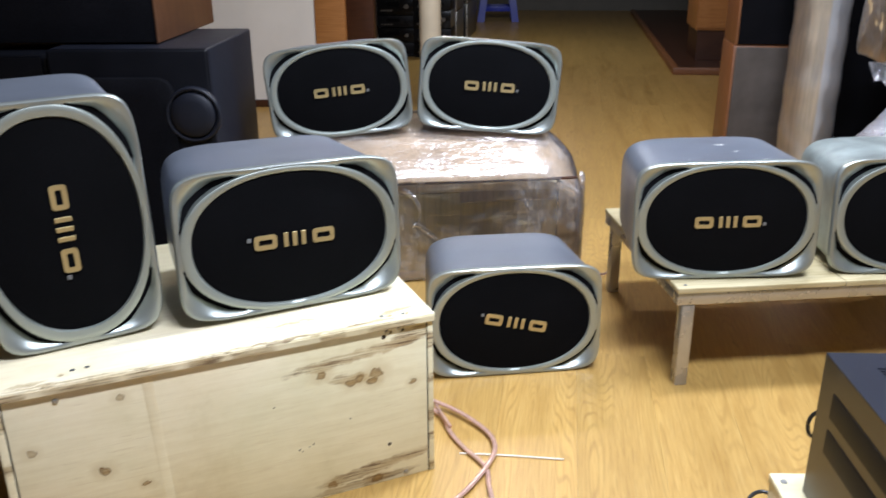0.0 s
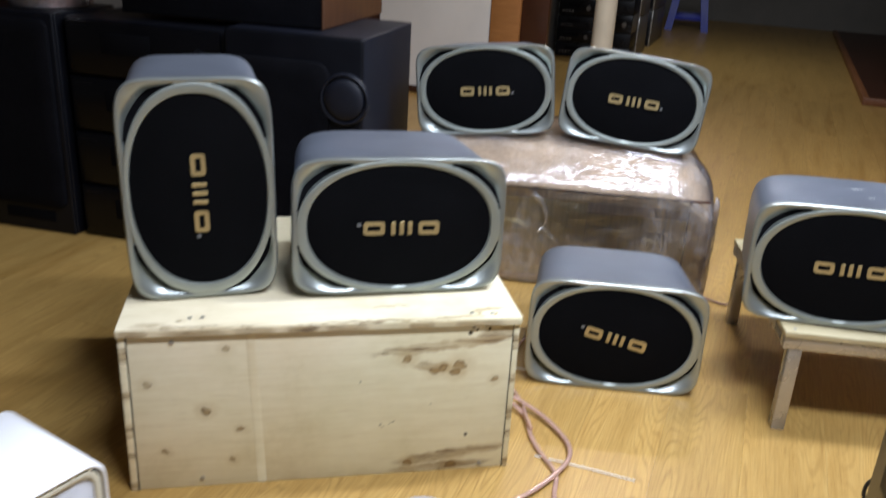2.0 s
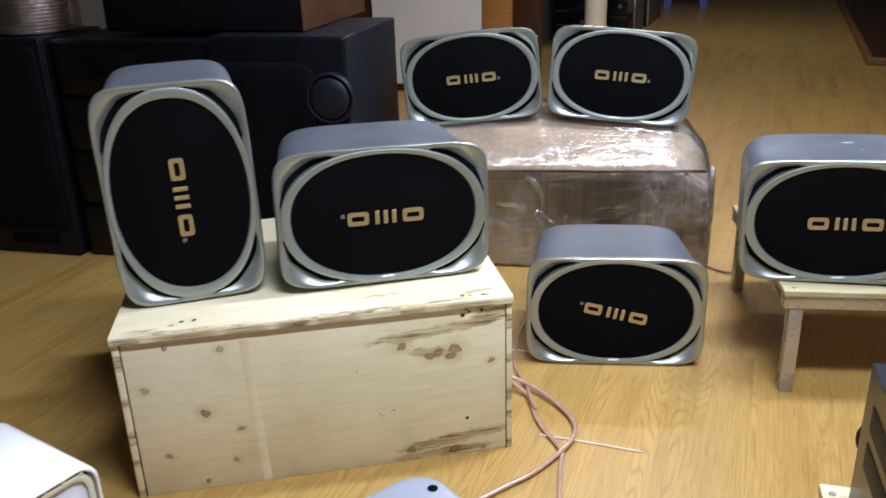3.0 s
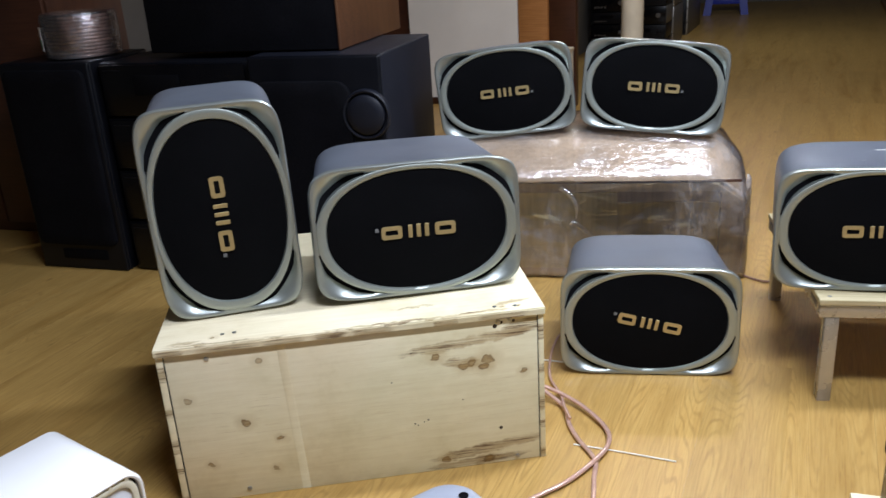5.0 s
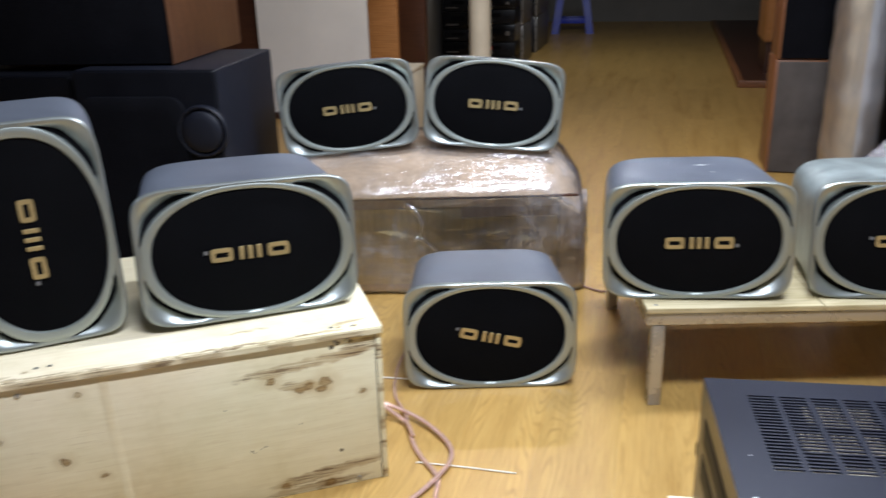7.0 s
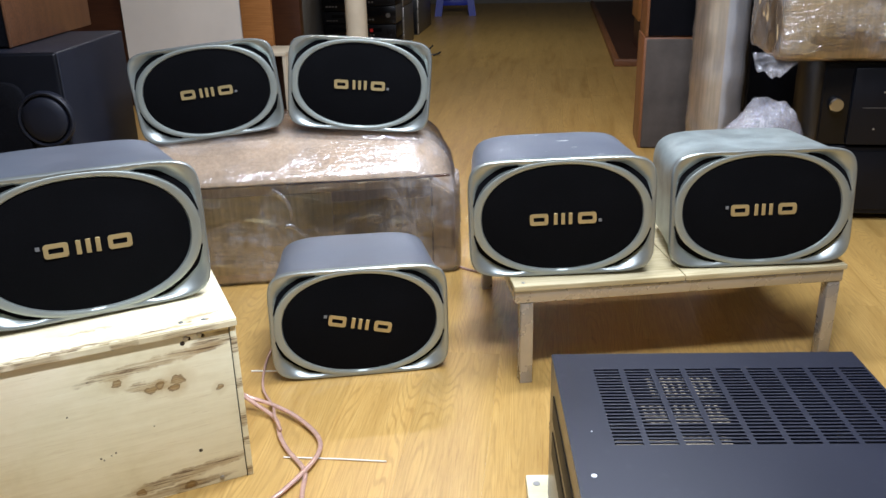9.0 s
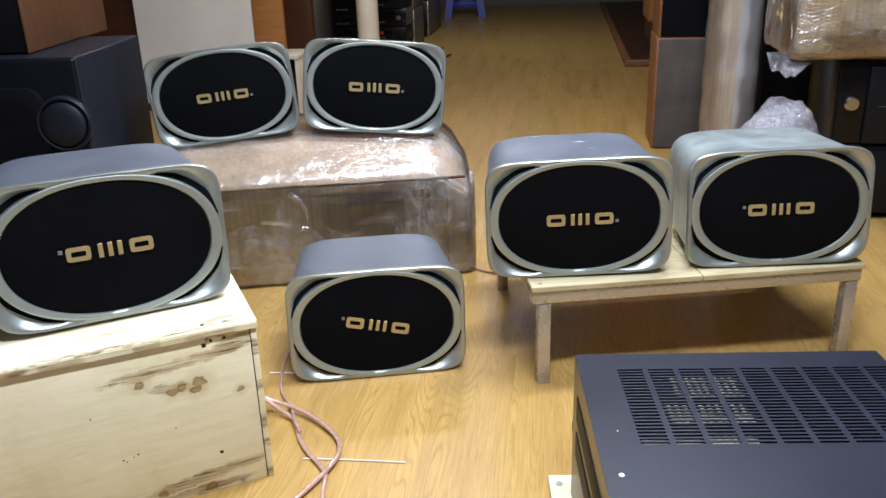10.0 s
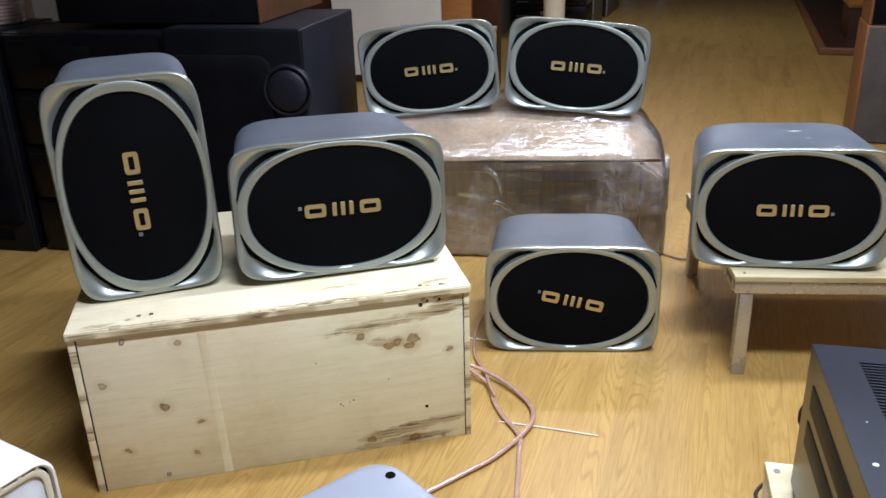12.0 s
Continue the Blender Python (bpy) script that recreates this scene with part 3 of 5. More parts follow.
def karaoke_speaker(m, flip=False, on_end=False, lift=0.062, skin="cabinet", lean=0.0):
    """flip: badge upside down; on_end: stands on its short side, so that the lean of the case goes along x."""
    sp = thing("karaoke_speaker", m, "", "loudspeaker", "silver karaoke loudspeakers")
    # tapered cabinet
    rings = []
    for y, a, b, p in ((0.026, 0.2325, 0.150, 6), (0.030, 0.231, 0.149, 6), (0.15, 0.222, 0.148, 5.8), (0.282, 0.213, 0.147, 5.6), (0.297, 0.209, 0.144, 5.2), (0.305, 0.199, 0.135, 4.8)):
        rise = lift * (y - 0.026)
        pts = ring_at([super_r(a, b, p, t) for t in THETA], [y] * NT)
        rings.append([(x - rise, yy, z) if on_end else (x, yy, z + rise) for x, yy, z in pts])
    part("cabinet", loops(rings), skin, sp, "grey painted tapered cabinet", smooth=35)
    # bezel with four scooped corners
    rows = [ring_at([r * 0.975 for r in R_OUT], [0.029] * NT), ring_at([r * 0.992 for r in R_OUT], [0.022] * NT), ring_at(R_OUT, [0.008] * NT), ring_at([r - 0.0015 for r in R_OUT], [0.003] * NT), ring_at([r - 0.004 for r in R_OUT], [0.0005] * NT)]
    for s in (0.0, 0.2, 0.4, 0.6, 0.8, 1.0):
        q = [pocket(k, s) for k in range(NT)]
        rows.append(ring_at([a for a, _ in q], [b for _, b in q]))
    part("bezel", loops(rows, False, False), "bezel", sp, "silver moulded front frame", smooth=40)
    # oval ring round the cloth
    base = [pocket(k, 1.0)[1] + 0.007 for k in range(NT)]
    mid = [(a + b) / 2 for a, b in zip(R_RING, R_CLOTH)]
    rows = [ring_at([r + 0.001 for r in R_RING], base), ring_at(R_RING, [0.0004] * NT), ring_at([r - 0.0015 for r in R_RING], [-0.0004] * NT), ring_at(mid, [0.0002] * NT), ring_at([r + 0.0025 for r in R_CLOTH], [0.0018] * NT), ring_at(R_CLOTH, [0.007] * NT)]
    part("oval_ring", loops(rows, False, False), "ring", sp, "bright silver oval ring", smooth=40)
    # dark crescent slots in the corners, drawn wider to include the pocket's shadow
    for quad in range(4):
        idx = [k for k in range(NT) if k * 4 // NT == quad and slot_width(k) > 0.0006]
        bm = bmesh.new()
        prev = None
        for k in idx:
            c, s = math.cos(THETA[k]), math.sin(THETA[k])
            r, y = pocket(k, 1.0)
            row = [bm.verts.new((a * c, b, FH / 2 + a * s)) for a, b in ((r + 0.0003, y - 0.0006), (r - 0.0008, y + 0.0012), (R_RING[k] + 0.0006, y + 0.0012), (R_RING[k] + 0.0006, y + 0.005), (r + 0.0003, y + 0.005))]
            if prev:
                for q in range(5):
                    bm.faces.new((prev[q], prev[(q + 1) % 5], row[(q + 1) % 5], row[q]))
            prev = row
        part("slot", bm, "slot", sp, "black crescent slot, widened to paint in the pocket's shadow")
    # domed cloth
    rows = [ring_at([r * f for r in R_CLOTH], [0.006 - 0.010 * (1 - f * f)] * NT) for f in (1.0, 0.94, 0.87, 0.78, 0.68, 0.57, 0.45, 0.32, 0.18, 0.05)]
    part("grille", loops(rows, True, True), "grille", sp, "black cloth oval grille", smooth=60)
    for k, x in enumerate((-0.061, 0.0, 0.061)):
        part("badge", badge(k), "gold", sp, "gold badge plate", pose(0, -0.0055, FH / 2, 0, lean + (180 if flip else 0), 0) @ pose(x, 0, 0))
    part("badge_mark", box(-0.004, 0.004, -0.001, 0.0005, -0.004, 0.004), "grey_mark", sp, "tiny grey mark", pose(0, -0.0045, FH / 2, 0, lean + (180 if flip else 0), 0) @ pose(0.094, 0, -0.008))
    return sp


def spk_pose(x, y, z, yaw, tilt, roll, turn=0):
    m = pose(x, y, z, 0, 0, yaw) @ pose(0, 0, 0, tilt, 0, 0) @ pose(0, 0, 0, 0, roll, 0)
    if turn == 90:
        m = m @ pose(0, 0, FW / 2, 0, 90, 0) @ pose(0, 0, -FH / 2)
    return m


flipped = karaoke_speaker(spk_pose(0.972, 1.788, 0.001, -15.6, -3.6, 0.3), True, lean=12.0)
flipped["label"] = "silver karaoke loudspeaker standing upside down on the floor"
upright = karaoke_speaker(spk_pose(1.458, 1.568, 0.289, -22.3, -2.8, -1.0))
upright["label"] = "silver karaoke loudspeaker with scuffed top on a low bench"
karaoke_speaker(spk_pose(-0.064, 1.606, 0.395, 6.2, -0.5, -1.1, 90), False, True, 0.105)["label"] = "silver karaoke loudspeaker standing on end on a plywood crate"
karaoke_speaker(spk_pose(1.947, 1.391, 0.289, -22.6, -4.5, -0.8), True, skin="cabinet_dusty")["label"] = "silver karaoke loudspeaker with dusty greenish top on a bench"
karaoke_speaker(spk_pose(0.353, 1.599, 0.398, 3.5, -3.8, 0.8), True)["label"] = "silver karaoke loudspeaker turned upside down on a plywood crate"
tilted = karaoke_speaker(spk_pose(0.791, 2.704, 0.487, -15.0, -1.6, -5.1), lift=-0.055)
tilted["label"] = "silver karaoke loudspeaker tilted sideways on a wrapped carton"
copy_thing(tilted, spk_pose(1.241, 2.549, 0.492, -20.7, -2.3, 5.0))["label"] = "silver karaoke loudspeaker leaning sideways on a wrapped carton"
for x, y, sx, sy in ((0.03, 0.20, 0.020, 0.008), (-0.03, 0.10, 0.009, 0.004), (0.05, 0.13, 0.012, 0.006), (0.10, 0.05, 0.010, 0.004), (-0.09, 0.06, 0.006, 0.004)):
    rise = FH / 2 + 0.1495 + 0.055 * (y - 0.03) - 0.0005
    part("paint_chip", loops([[(x + sx * math.cos(a) * (1 + 0.3 * math.sin(3 * a)), y + sy * math.sin(a), rise - z) for a in [k * math.pi / 5 for k in range(10)]] for z in (0.002, 0.0)]), "chip", upright, "bare white paint chip")


# ---- plywood crate ----
KNOTS = [(-0.254, 0.191, 0.010, 0.85), (-0.34, 0.093, 0.006, 0.8), (-0.205, 0.064, 0.006, 0.7), (-0.183, 0.138, 0.006, 0.85), (-0.207, 0.338, 0.008, 0.6), (-0.373, 0.262, 0.009, 0.5), (0.176, 0.297, 0.010, 0.9), (0.290, 0.277, 0.013, 0.9), (0.283, 0.258, 0.009, 0.9), (0.236, 0.266, 0.010, 0.75), (0.255, 0.270, 0.008, 0.75), (0.372, 0.235, 0.007, 0.75), (0.185, 0.027, 0.009, 0.85), (0.286, 0.015, 0.011, 0.9)]
SMEARS = [(0.232, 0.274, 0.050, 0.014, -0.1), (0.25, 0.325, 0.17, 0.014, 0.10), (0.37, 0.345, 0.06, 0.022, 0.15), (0.29, 0.045, 0.15, 0.016, 0.12), (0.26, 0.012, 0.13, 0.012, 0.05)]
M["ply_front"] = plywood("plywood_front", KNOTS, SMEARS)
M["ply_top"] = plywood("plywood_top", [(0.33, -0.31, 0.004, 0.8), (0.365, -0.315, 0.004, 0.8), (-0.30, -0.30, 0.004, 0.7), (0.2, -0.07, 0.015, 0.5)], [(-0.26, -0.330, 0.16, 0.006, 0.0), (0.10, -0.331, 0.20, 0.006, 0.0), (0.135, -0.262, 0.055, 0.007, 0.05), (0.36, -0.290, 0.05, 0.010, 0.2), (-0.36, -0.315, 0.04, 0.009, 0.1), (0.28, -0.325, 0.08, 0.006, 0.0)], False)
CW, CD, CH = 0.838, 0.66, 0.392
crate = thing("plywood_crate", pose(0.184, 1.475 + 0.33, 0, 0, 0, 0.6), "pale knotty plywood crate with screwed panels on the floor", "crate")
part("top_panel", box(-CW / 2 - 0.002, CW / 2 + 0.004, -CD / 2 - 0.006, CD / 2, CH - 0.018, CH, 0.002), "ply_top", crate)
part("front_panel", box(-CW / 2 + 0.017, CW / 2 - 0.013, -CD / 2 + 0.001, -CD / 2 + 0.017, 0.0, CH - 0.0205, 0.0015), "ply_front", crate)
part("end_panel", box(-CW / 2, -CW / 2 + 0.015, -CD / 2 - 0.001, CD / 2, 0.0, CH - 0.0195, 0.0015), "ply_edge", crate, "plywood end panel with dark stained edge")
part("end_panel", box(CW / 2 - 0.012, CW / 2 + 0.001, -CD / 2 - 0.001, CD / 2, 0.0, CH - 0.0195, 0.0015), "ply_edge", crate, "plywood end panel with dark stained edge")
part("back_panel", box(-CW / 2 + 0.017, CW / 2 - 0.014, CD / 2 - 0.018, CD / 2 - 0.001, 0.0, CH - 0.0205, 0.0015), "ply_plain", crate)
part("edge_band", box(-CW / 2 + 0.001, CW / 2 + 0.002, -CD / 2 - 0.0078, -CD / 2 - 0.0062, CH - 0.0165, CH - 0.004), "ply_burnt", crate, "dark stained ply edge")
# Black strips fill the panel gaps in place of the shade inside them.
part("gap_shade_line", box(CW / 2 - 0.0128, CW / 2 - 0.0122, -CD / 2 - 0.0008, -CD / 2 + 0.01, 0.0, CH - 0.021), "slot", crate, "black strip for the shade in the gap beside the end panel")
part("gap_shade_line", box(-CW / 2 + 0.0152, -CW / 2 + 0.0168, -CD / 2 - 0.0005, -CD / 2 + 0.01, 0.0, CH - 0.021), "slot", crate, "black strip for the shade in the gap beside the end panel")
for x, z in ((-0.315, 0.357), (0.352, 0.012), (0.318, 0.365), (0.345, 0.368), (-0.27, 0.02)):
    part("screw", lathe([(0.0035, 0.0015), (0.005, 0.0006), (0.0055, -0.002)], 12, "y"), "screw", crate, "steel screw head", pose(x, -CD / 2 - 0.0005, z, 0, 0, 180))
for x, z, r in ((0.31, 0.355, 0.0055), (0.324, 0.363, 0.0045), (0.352, 0.364, 0.0045), (0.118, 0.133, 0.0022), (0.124, 0.128, 0.0016), (0.139, 0.135, 0.0016), (0.148, 0.139, 0.0022), (0.12, 0.312, 0.0016), (0.072, 0.245, 0.0018), (0.23, 0.18, 0.0015), (0.315, 0.094, 0.0045)):
    part("pin_hole", lathe([(r, 0.0008), (r * 0.9, -0.0004)], 9, "y"), "hole", crate, "dark hole in the plywood", pose(x, -CD / 2 + 0.001, z))
part("glue_ridge", loops([[(-0.150 + 0.010 * math.cos(a) + lean, -CD / 2 + 0.0012 - 0.0009 * math.sin(a), z) for a in [math.pi * k / 8 for k in range(9)]] for z, lean in ((0.001, 0.008), (0.12, 0.003), (CH - 0.021, -0.008))]), "ply_plain", crate, "pale raised glue line")
for x, y in ((-0.28, -0.29), (-0.255, -0.288), (0.315, -0.308), (0.36, -0.313)):
    part("screw", lathe([(0.0055, -0.002), (0.005, 0.0008), (0.003, 0.0012)], 12), "screw", crate, "steel screw head", pose(x, y, CH))

# ---- low steel bench ----
bench = thing("low_bench", pose(1.318, 1.566, 0, 0, 0, -17.1), "low steel-tube bench with plywood board top on the floor", "bench")
BW, BD, BT, TB = 0.885, 0.66, 0.270, 0.034
for x in (0.016, BW - TB - 0.004):
    for y in (0.004, BD - TB - 0.004):
        part("leg", box(x, x + TB, y, y + TB, 0.0, BT - TB - 0.001, 0.003), "tube", bench)
for y in (0.002, BD - TB - 0.002):
    part("rail", box(0, BW, y, y + TB, BT - TB, BT, 0.003), "tube", bench)
for x in (0.002, BW - TB - 0.002):
    part("rail", box(x, x + TB, TB + 0.003, BD - TB - 0.003, BT - TB, BT - 0.001, 0.003), "tube", bench)
M["ply_bench"] = wood("olive_bench_ply", (0.36, 0.29, 0.14), (0.54, 0.46, 0.265), (0.62, 0.545, 0.34), (1, 1, 1), 5, 0.55, 0, True, 0.75)
for x0, x1 in ((-0.002, 0.445), (0.448, BW + 0.004)):
    part("board", box(x0, x1, -0.004, BD, BT + 0.001, BT + 0.0155, 0.0015), "ply_bench", bench, "pale plywood board")
part("screw", lathe([(0.005, 0.0), (0.0045, 0.001)], 12), "screw", bench, "steel screw head", pose(0.025, 0.02, BT + 0.0155))

# ---- wrapped carton under two speakers ----
def soft_block(sx, sy, sz, r, cuts, crown, grow=0.0, rough=0.004, seed=0.0, front_r=0.0, slump=0.0, crease=0.0):
    """A box with rounded edges and a slightly uneven skin; origin at the front-left foot."""
    bm = bmesh.new()
    bmesh.ops.create_cube(bm, size=1)
    bmesh.ops.subdivide_edges(bm, edges=bm.edges[:], cuts=cuts, use_grid_fill=True)
    for v in bm.verts:
        p = Vector((v.co.x * sx, v.co.y * sy, v.co.z * sz))
        inner = Vector((max(-sx / 2 + r, min(sx / 2 - r, p.x)), max(-sy / 2 + r, min(sy / 2 - r, p.y)), max(-sz / 2 + r, min(sz / 2 - r, p.z))))
        d = p - inner
        if d.length > 1e-6:
            p = inner + d.normalized() * r
            n = d.normalized()
        else:
            n = p.normalized()
        if front_r and p.z > sz / 2 - front_r and p.y < 0:
            u = (p.z - (sz / 2 - front_r)) / front_r
            p.y += (math.sqrt(u * u + 0.04) - 0.2) / 0.82 * front_r * 1.35 * (-p.y / (sy / 2))
        if p.z > 0:
            p.z += crown * (1 - (2 * p.x / sx) ** 2) * 0.5
        if slump and p.z > 0 and p.x > sx / 2 - 0.18:
            p.z -= slump * ((p.x - (sx / 2 - 0.18)) / 0.18) ** 2 * min(1, p.z / (sz * 0.3))
        if crease:
            along = noise.noise(Vector((p.x * 4, p.y * 22, p.z * 22 + seed)))
            across = noise.noise(Vector((p.x * 26, p.y * 9, p.z * 7 - seed)))
            patch = max(0.0, noise.noise(p * 3.5 + Vector((0, 0, seed))) + 0.25)
            p += n * crease * ((1 - abs(along)) ** 5 + patch * 1.3 * (1 - abs(across)) ** 6)
        w = noise.noise(p * 7 + Vector((seed, 0, 0))) + 0.5 * noise.noise(p * 19 + Vector((0, seed, 0)))
        v.co = p + n * (grow + rough * w) + Vector((sx / 2, sy / 2, sz / 2))
        if v.co.z < 0.002:
            v.co.z = 0.002
    return bm


carton = thing("wrapped_carton", pose(0.535, 2.640, 0.0, 0, 0, -16.8), "brown carton bound in shiny clear stretch film on the floor", "carton")
part("carton_body", soft_block(1.02, 0.50, 0.480, 0.022, 22, 0.004, 0, 0.004, 3.0, 0.125, 0.11), "carton", carton)
part("stretch_film", soft_block(1.035, 0.515, 0.490, 0.03, 84, 0.004, 0.005, 0.005, 8.0, 0.125, 0.11, 0.0022), "film", carton, "wrinkled clear film", pose(-0.0075, -0.0075, 0), smooth=80)
# Flap and front panel carry the lightened colours; the flap is also darker brown.
part("flap", box(0.60, 0.93, -0.0062, 0.004, 0.05, 0.28, 0.001), "carton_dark", carton, "darker carton flap")
part("front_panel", box(0.03, 0.598, -0.0060, 0.004, 0.04, 0.316, 0.001), "carton_front_lifted", carton, "olive-brown carton front, lightened for light lost in the film")
# Two dark strips stand for shade under the lid and in the corner crease.
part("seam", box(0.03, 1.0, -0.0058, 0.012, 0.349, 0.354), "mahogany", carton, "dark strip painting the shade under the lid flap")
part("crease", box(0.932, 0.938, -0.0058, 0.004, 0.04, 0.315), "mahogany", carton, "dark strip painting the shade in the corner crease")
part("tape", box(0.46, 0.93, -0.0062, 0.012, 0.318, 0.347, 0.001), "carton_pale", carton, "pinkish packing tape")

def film_strip(n, k, place, rough, seed):
    """A wrinkled band of bunched film; place(u, v) gives a point and its outward direction."""
    bm = bmesh.new()
    grid = []
    for i in range(n + 1):
        row = []
        for j in range(k + 1):
            u, v = i / n, j / k
            p, d = place(u, v)
            q = Vector((u * 9, v * 5 + seed, seed))
            w = noise.noise(q * 1.3) + 0.6 * noise.noise(q * 4.1)
            swell = math.sin(math.pi * v) ** 0.6 * min(1, 12 * u, 12 * (1 - u))
            row.append(bm.verts.new(p + d * (0.002 + swell * (rough * 0.7 + rough * w))))
        grid.append(row)
    for i in range(n):
        for j in range(k):
            bm.faces.new((grid[i][j], grid[i + 1][j], grid[i + 1][j + 1], grid[i][j + 1]))
    return bm


def side_corner(u, v):
    a = math.radians(-70 + 110 * v)
    wob = 0.008 * noise.noise(Vector((u * 4, 8.8, v)))
    return Vector((1.000 + 0.030 * math.cos(a) + wob * (1 - v), 0.028 + 0.040 * math.sin(a), 0.02 + 0.34 * u)), Vector((math.cos(a), math.sin(a), 0))




def torn(u, v):
    x = 0.40 + 0.10 * u + 0.03 * math.sin(u * 7)
    z = 0.315 - 0.17 * u ** 0.8 + 0.02 * math.sin(u * 9 + 1)
    return Vector((x + 0.012 * v, -0.016 - 0.006 * math.sin(u * 5), z + 0.016 * v)), Vector((0, -1, 0))


part("film_shred", film_strip(40, 6, torn, 0.005, 3.0), "film_fold", carton, "torn shred of milky film", smooth=80)
part("film_fold", film_strip(70, 14, side_corner, 0.005, 6.0), "film_fold", carton, "bunched film round the corner", smooth=80)

# ---- amplifier on its wooden base ----
AMP = pose(0.958, 0.792, 0.297, 0, 0, -25)
base = thing("wooden_base", AMP @ pose(0, 0, -0.297), "raw plywood base box beneath the black amplifier", "crate")
part("top_board", box(-0.030, 0.47, -0.42, 0.064, 0.279, 0.2965, 0.002), "ply_plain", base)
part("side_board", box(-0.028, -0.010, -0.42, 0.062, 0.0, 0.278, 0.002), "ply_plain", base)
part("side_board", box(0.45, 0.468, -0.42, 0.062, 0.0, 0.278, 0.002), "ply_plain", base)
part("back_board", box(-0.009, 0.449, 0.044, 0.062, 0.0, 0.278, 0.002), "ply_plain", base)
part("screw", lathe([(0.006, 0.0), (0.0055, 0.001)], 12), "screw", base, "steel screw head", pose(-0.014, 0.040, 0.2966))

amp = thing("amplifier", AMP, "blue-black steel amplifier with a slotted top cover", "amplifier")
AW, AD, AH = 0.435, 0.40, 0.258
for x in (0.05, AW - 0.05):
    for y in (-0.05, -AD + 0.05):
        part("foot", lathe([(0.018, 0.0), (0.02, 0.004), (0.02, 0.012)], 20), "plastic", amp, "", pose(x, y, 0))
part("side_cover", box(0.0, 0.0016, -AD, 0.0, 0.012, AH - 0.0018), "amp_side", amp)
part("side_cover", box(AW - 0.0016, AW, -AD, 0.0, 0.012, AH - 0.0018), "amp_side", amp)
part("back_plate", box(0.002, AW - 0.002, -0.004, -0.002, 0.012, AH - 0.003), "amp_side", amp)
part("front_plate", box(0.0, AW, -AD - 0.012, -AD - 0.001, 0.010, AH, 0.002), "plastic", amp)
part("chassis", box(0.002, AW - 0.002, -AD + 0.001, -0.005, 0.012, 0.03), "plastic", amp)
for z in (0.175, 0.115):
    part("side_vent", box(-0.0014, -0.0002, -AD + 0.06, -0.045, z, z + 0.040, 0.0004), "vent", amp, "dark louvre slot")
# top cover with slots cut through
COL0, PITCH, COLW, ROW0, ROWS_N, ROWP = 0.054, 0.0428, 0.0352, -0.046, 24, 0.0078
ncol = 9
x_end, y_end = COL0 + (ncol - 1) * PITCH + COLW, ROW0 - ROWS_N * ROWP
bm = bmesh.new()
T0, T1 = AH - 0.0016, AH
for q in ((0.0, AW, ROW0, 0.0), (0.0, AW, -AD, y_end), (0.0, COL0, y_end, ROW0), (x_end, AW, y_end, ROW0)):
    box(q[0], q[1], q[2], q[3], T0, T1, 0, 2, bm)
for c in range(ncol - 1):
    a = COL0 + c * PITCH + COLW
    box(a, a + PITCH - COLW, y_end, ROW0, T0, T1, 0, 2, bm)
for c in range(ncol):
    a = COL0 + c * PITCH
    for r in range(ROWS_N):
        y = ROW0 - r * ROWP
        box(a, a + COLW, y - ROWP, y - ROWP + 0.0036, T0, T1, 0, 2, bm)
part("top_cover", bm, "amp", amp, "slotted blue-black steel top", smooth=0)
# perforated boards seen through the slots
for cx0, cx1, cy0, cy1 in ((0.125, 0.215, -0.062, -0.108), (0.105, 0.21, -0.128, -0.172), (0.14, 0.20, -0.205, -0.228)):
    bm = bmesh.new()
    nx, ny = max(3, int((cx1 - cx0) / 0.010)), 5
    for i in range(nx):
        a = cx0 + (cx1 - cx0) * i / nx
        box(a, a + 0.0045, cy1, cy0, AH - 0.007, AH - 0.0055, 0, 2, bm)
    for j in range(ny):
        b = cy1 + (cy0 - cy1) * j / ny
        box(cx0, cx1, b, b + 0.0035, AH - 0.009, AH - 0.0075, 0, 2, bm)
    tagged(part("inner_grid", bm, "board", amp, "brown perforated board inside", smooth=0), kind="stuff")
part("heat_sink", box(0.06, 0.15, -0.228, -0.20, AH - 0.03, AH - 0.014), "board", amp, "pale transformer cover inside")
part("paint_chip", lathe([(0.0035, 0.0), (0.003, 0.0008)], 9), "chip", amp, "white paint chip", pose(0.020, -0.29, AH))
part("paint_chip", lathe([(0.0012, 0.0), (0.001, 0.0005)], 7), "chip", amp, "white paint chip", pose(0.030, -0.20, AH))
part("power_cord", sweep([(0.05, -0.002, 0.15), (0.03, 0.018, 0.15), (0.012, 0.030, 0.135), (0.006, 0.033, 0.115), (0.012, 0.030, 0.095), (0.04, 0.020, 0.09), (0.08, -0.002, 0.09)], 0.0032), "cable_black", amp, "black power cord")

part("power_cord", sweep([(0.060, 0.064, -0.150), (0.048, 0.175, -0.147), (0.029, 0.209, -0.147), (0.002, 0.200, -0.147), (-0.017, 0.165, -0.147), (-0.007, 0.128, -0.147), (0.025, 0.064, -0.155)], 0.0038), "cable_black", amp, "black power cord looped behind the base")

# ---- floor clutter ----
def cord(name, pts, radius, material, label, category, flat=1.0):
    ob = new(name, mesh_from(name, sweep(pts, radius, 10, flat), material, 60))
    return tagged(ob, label, category)


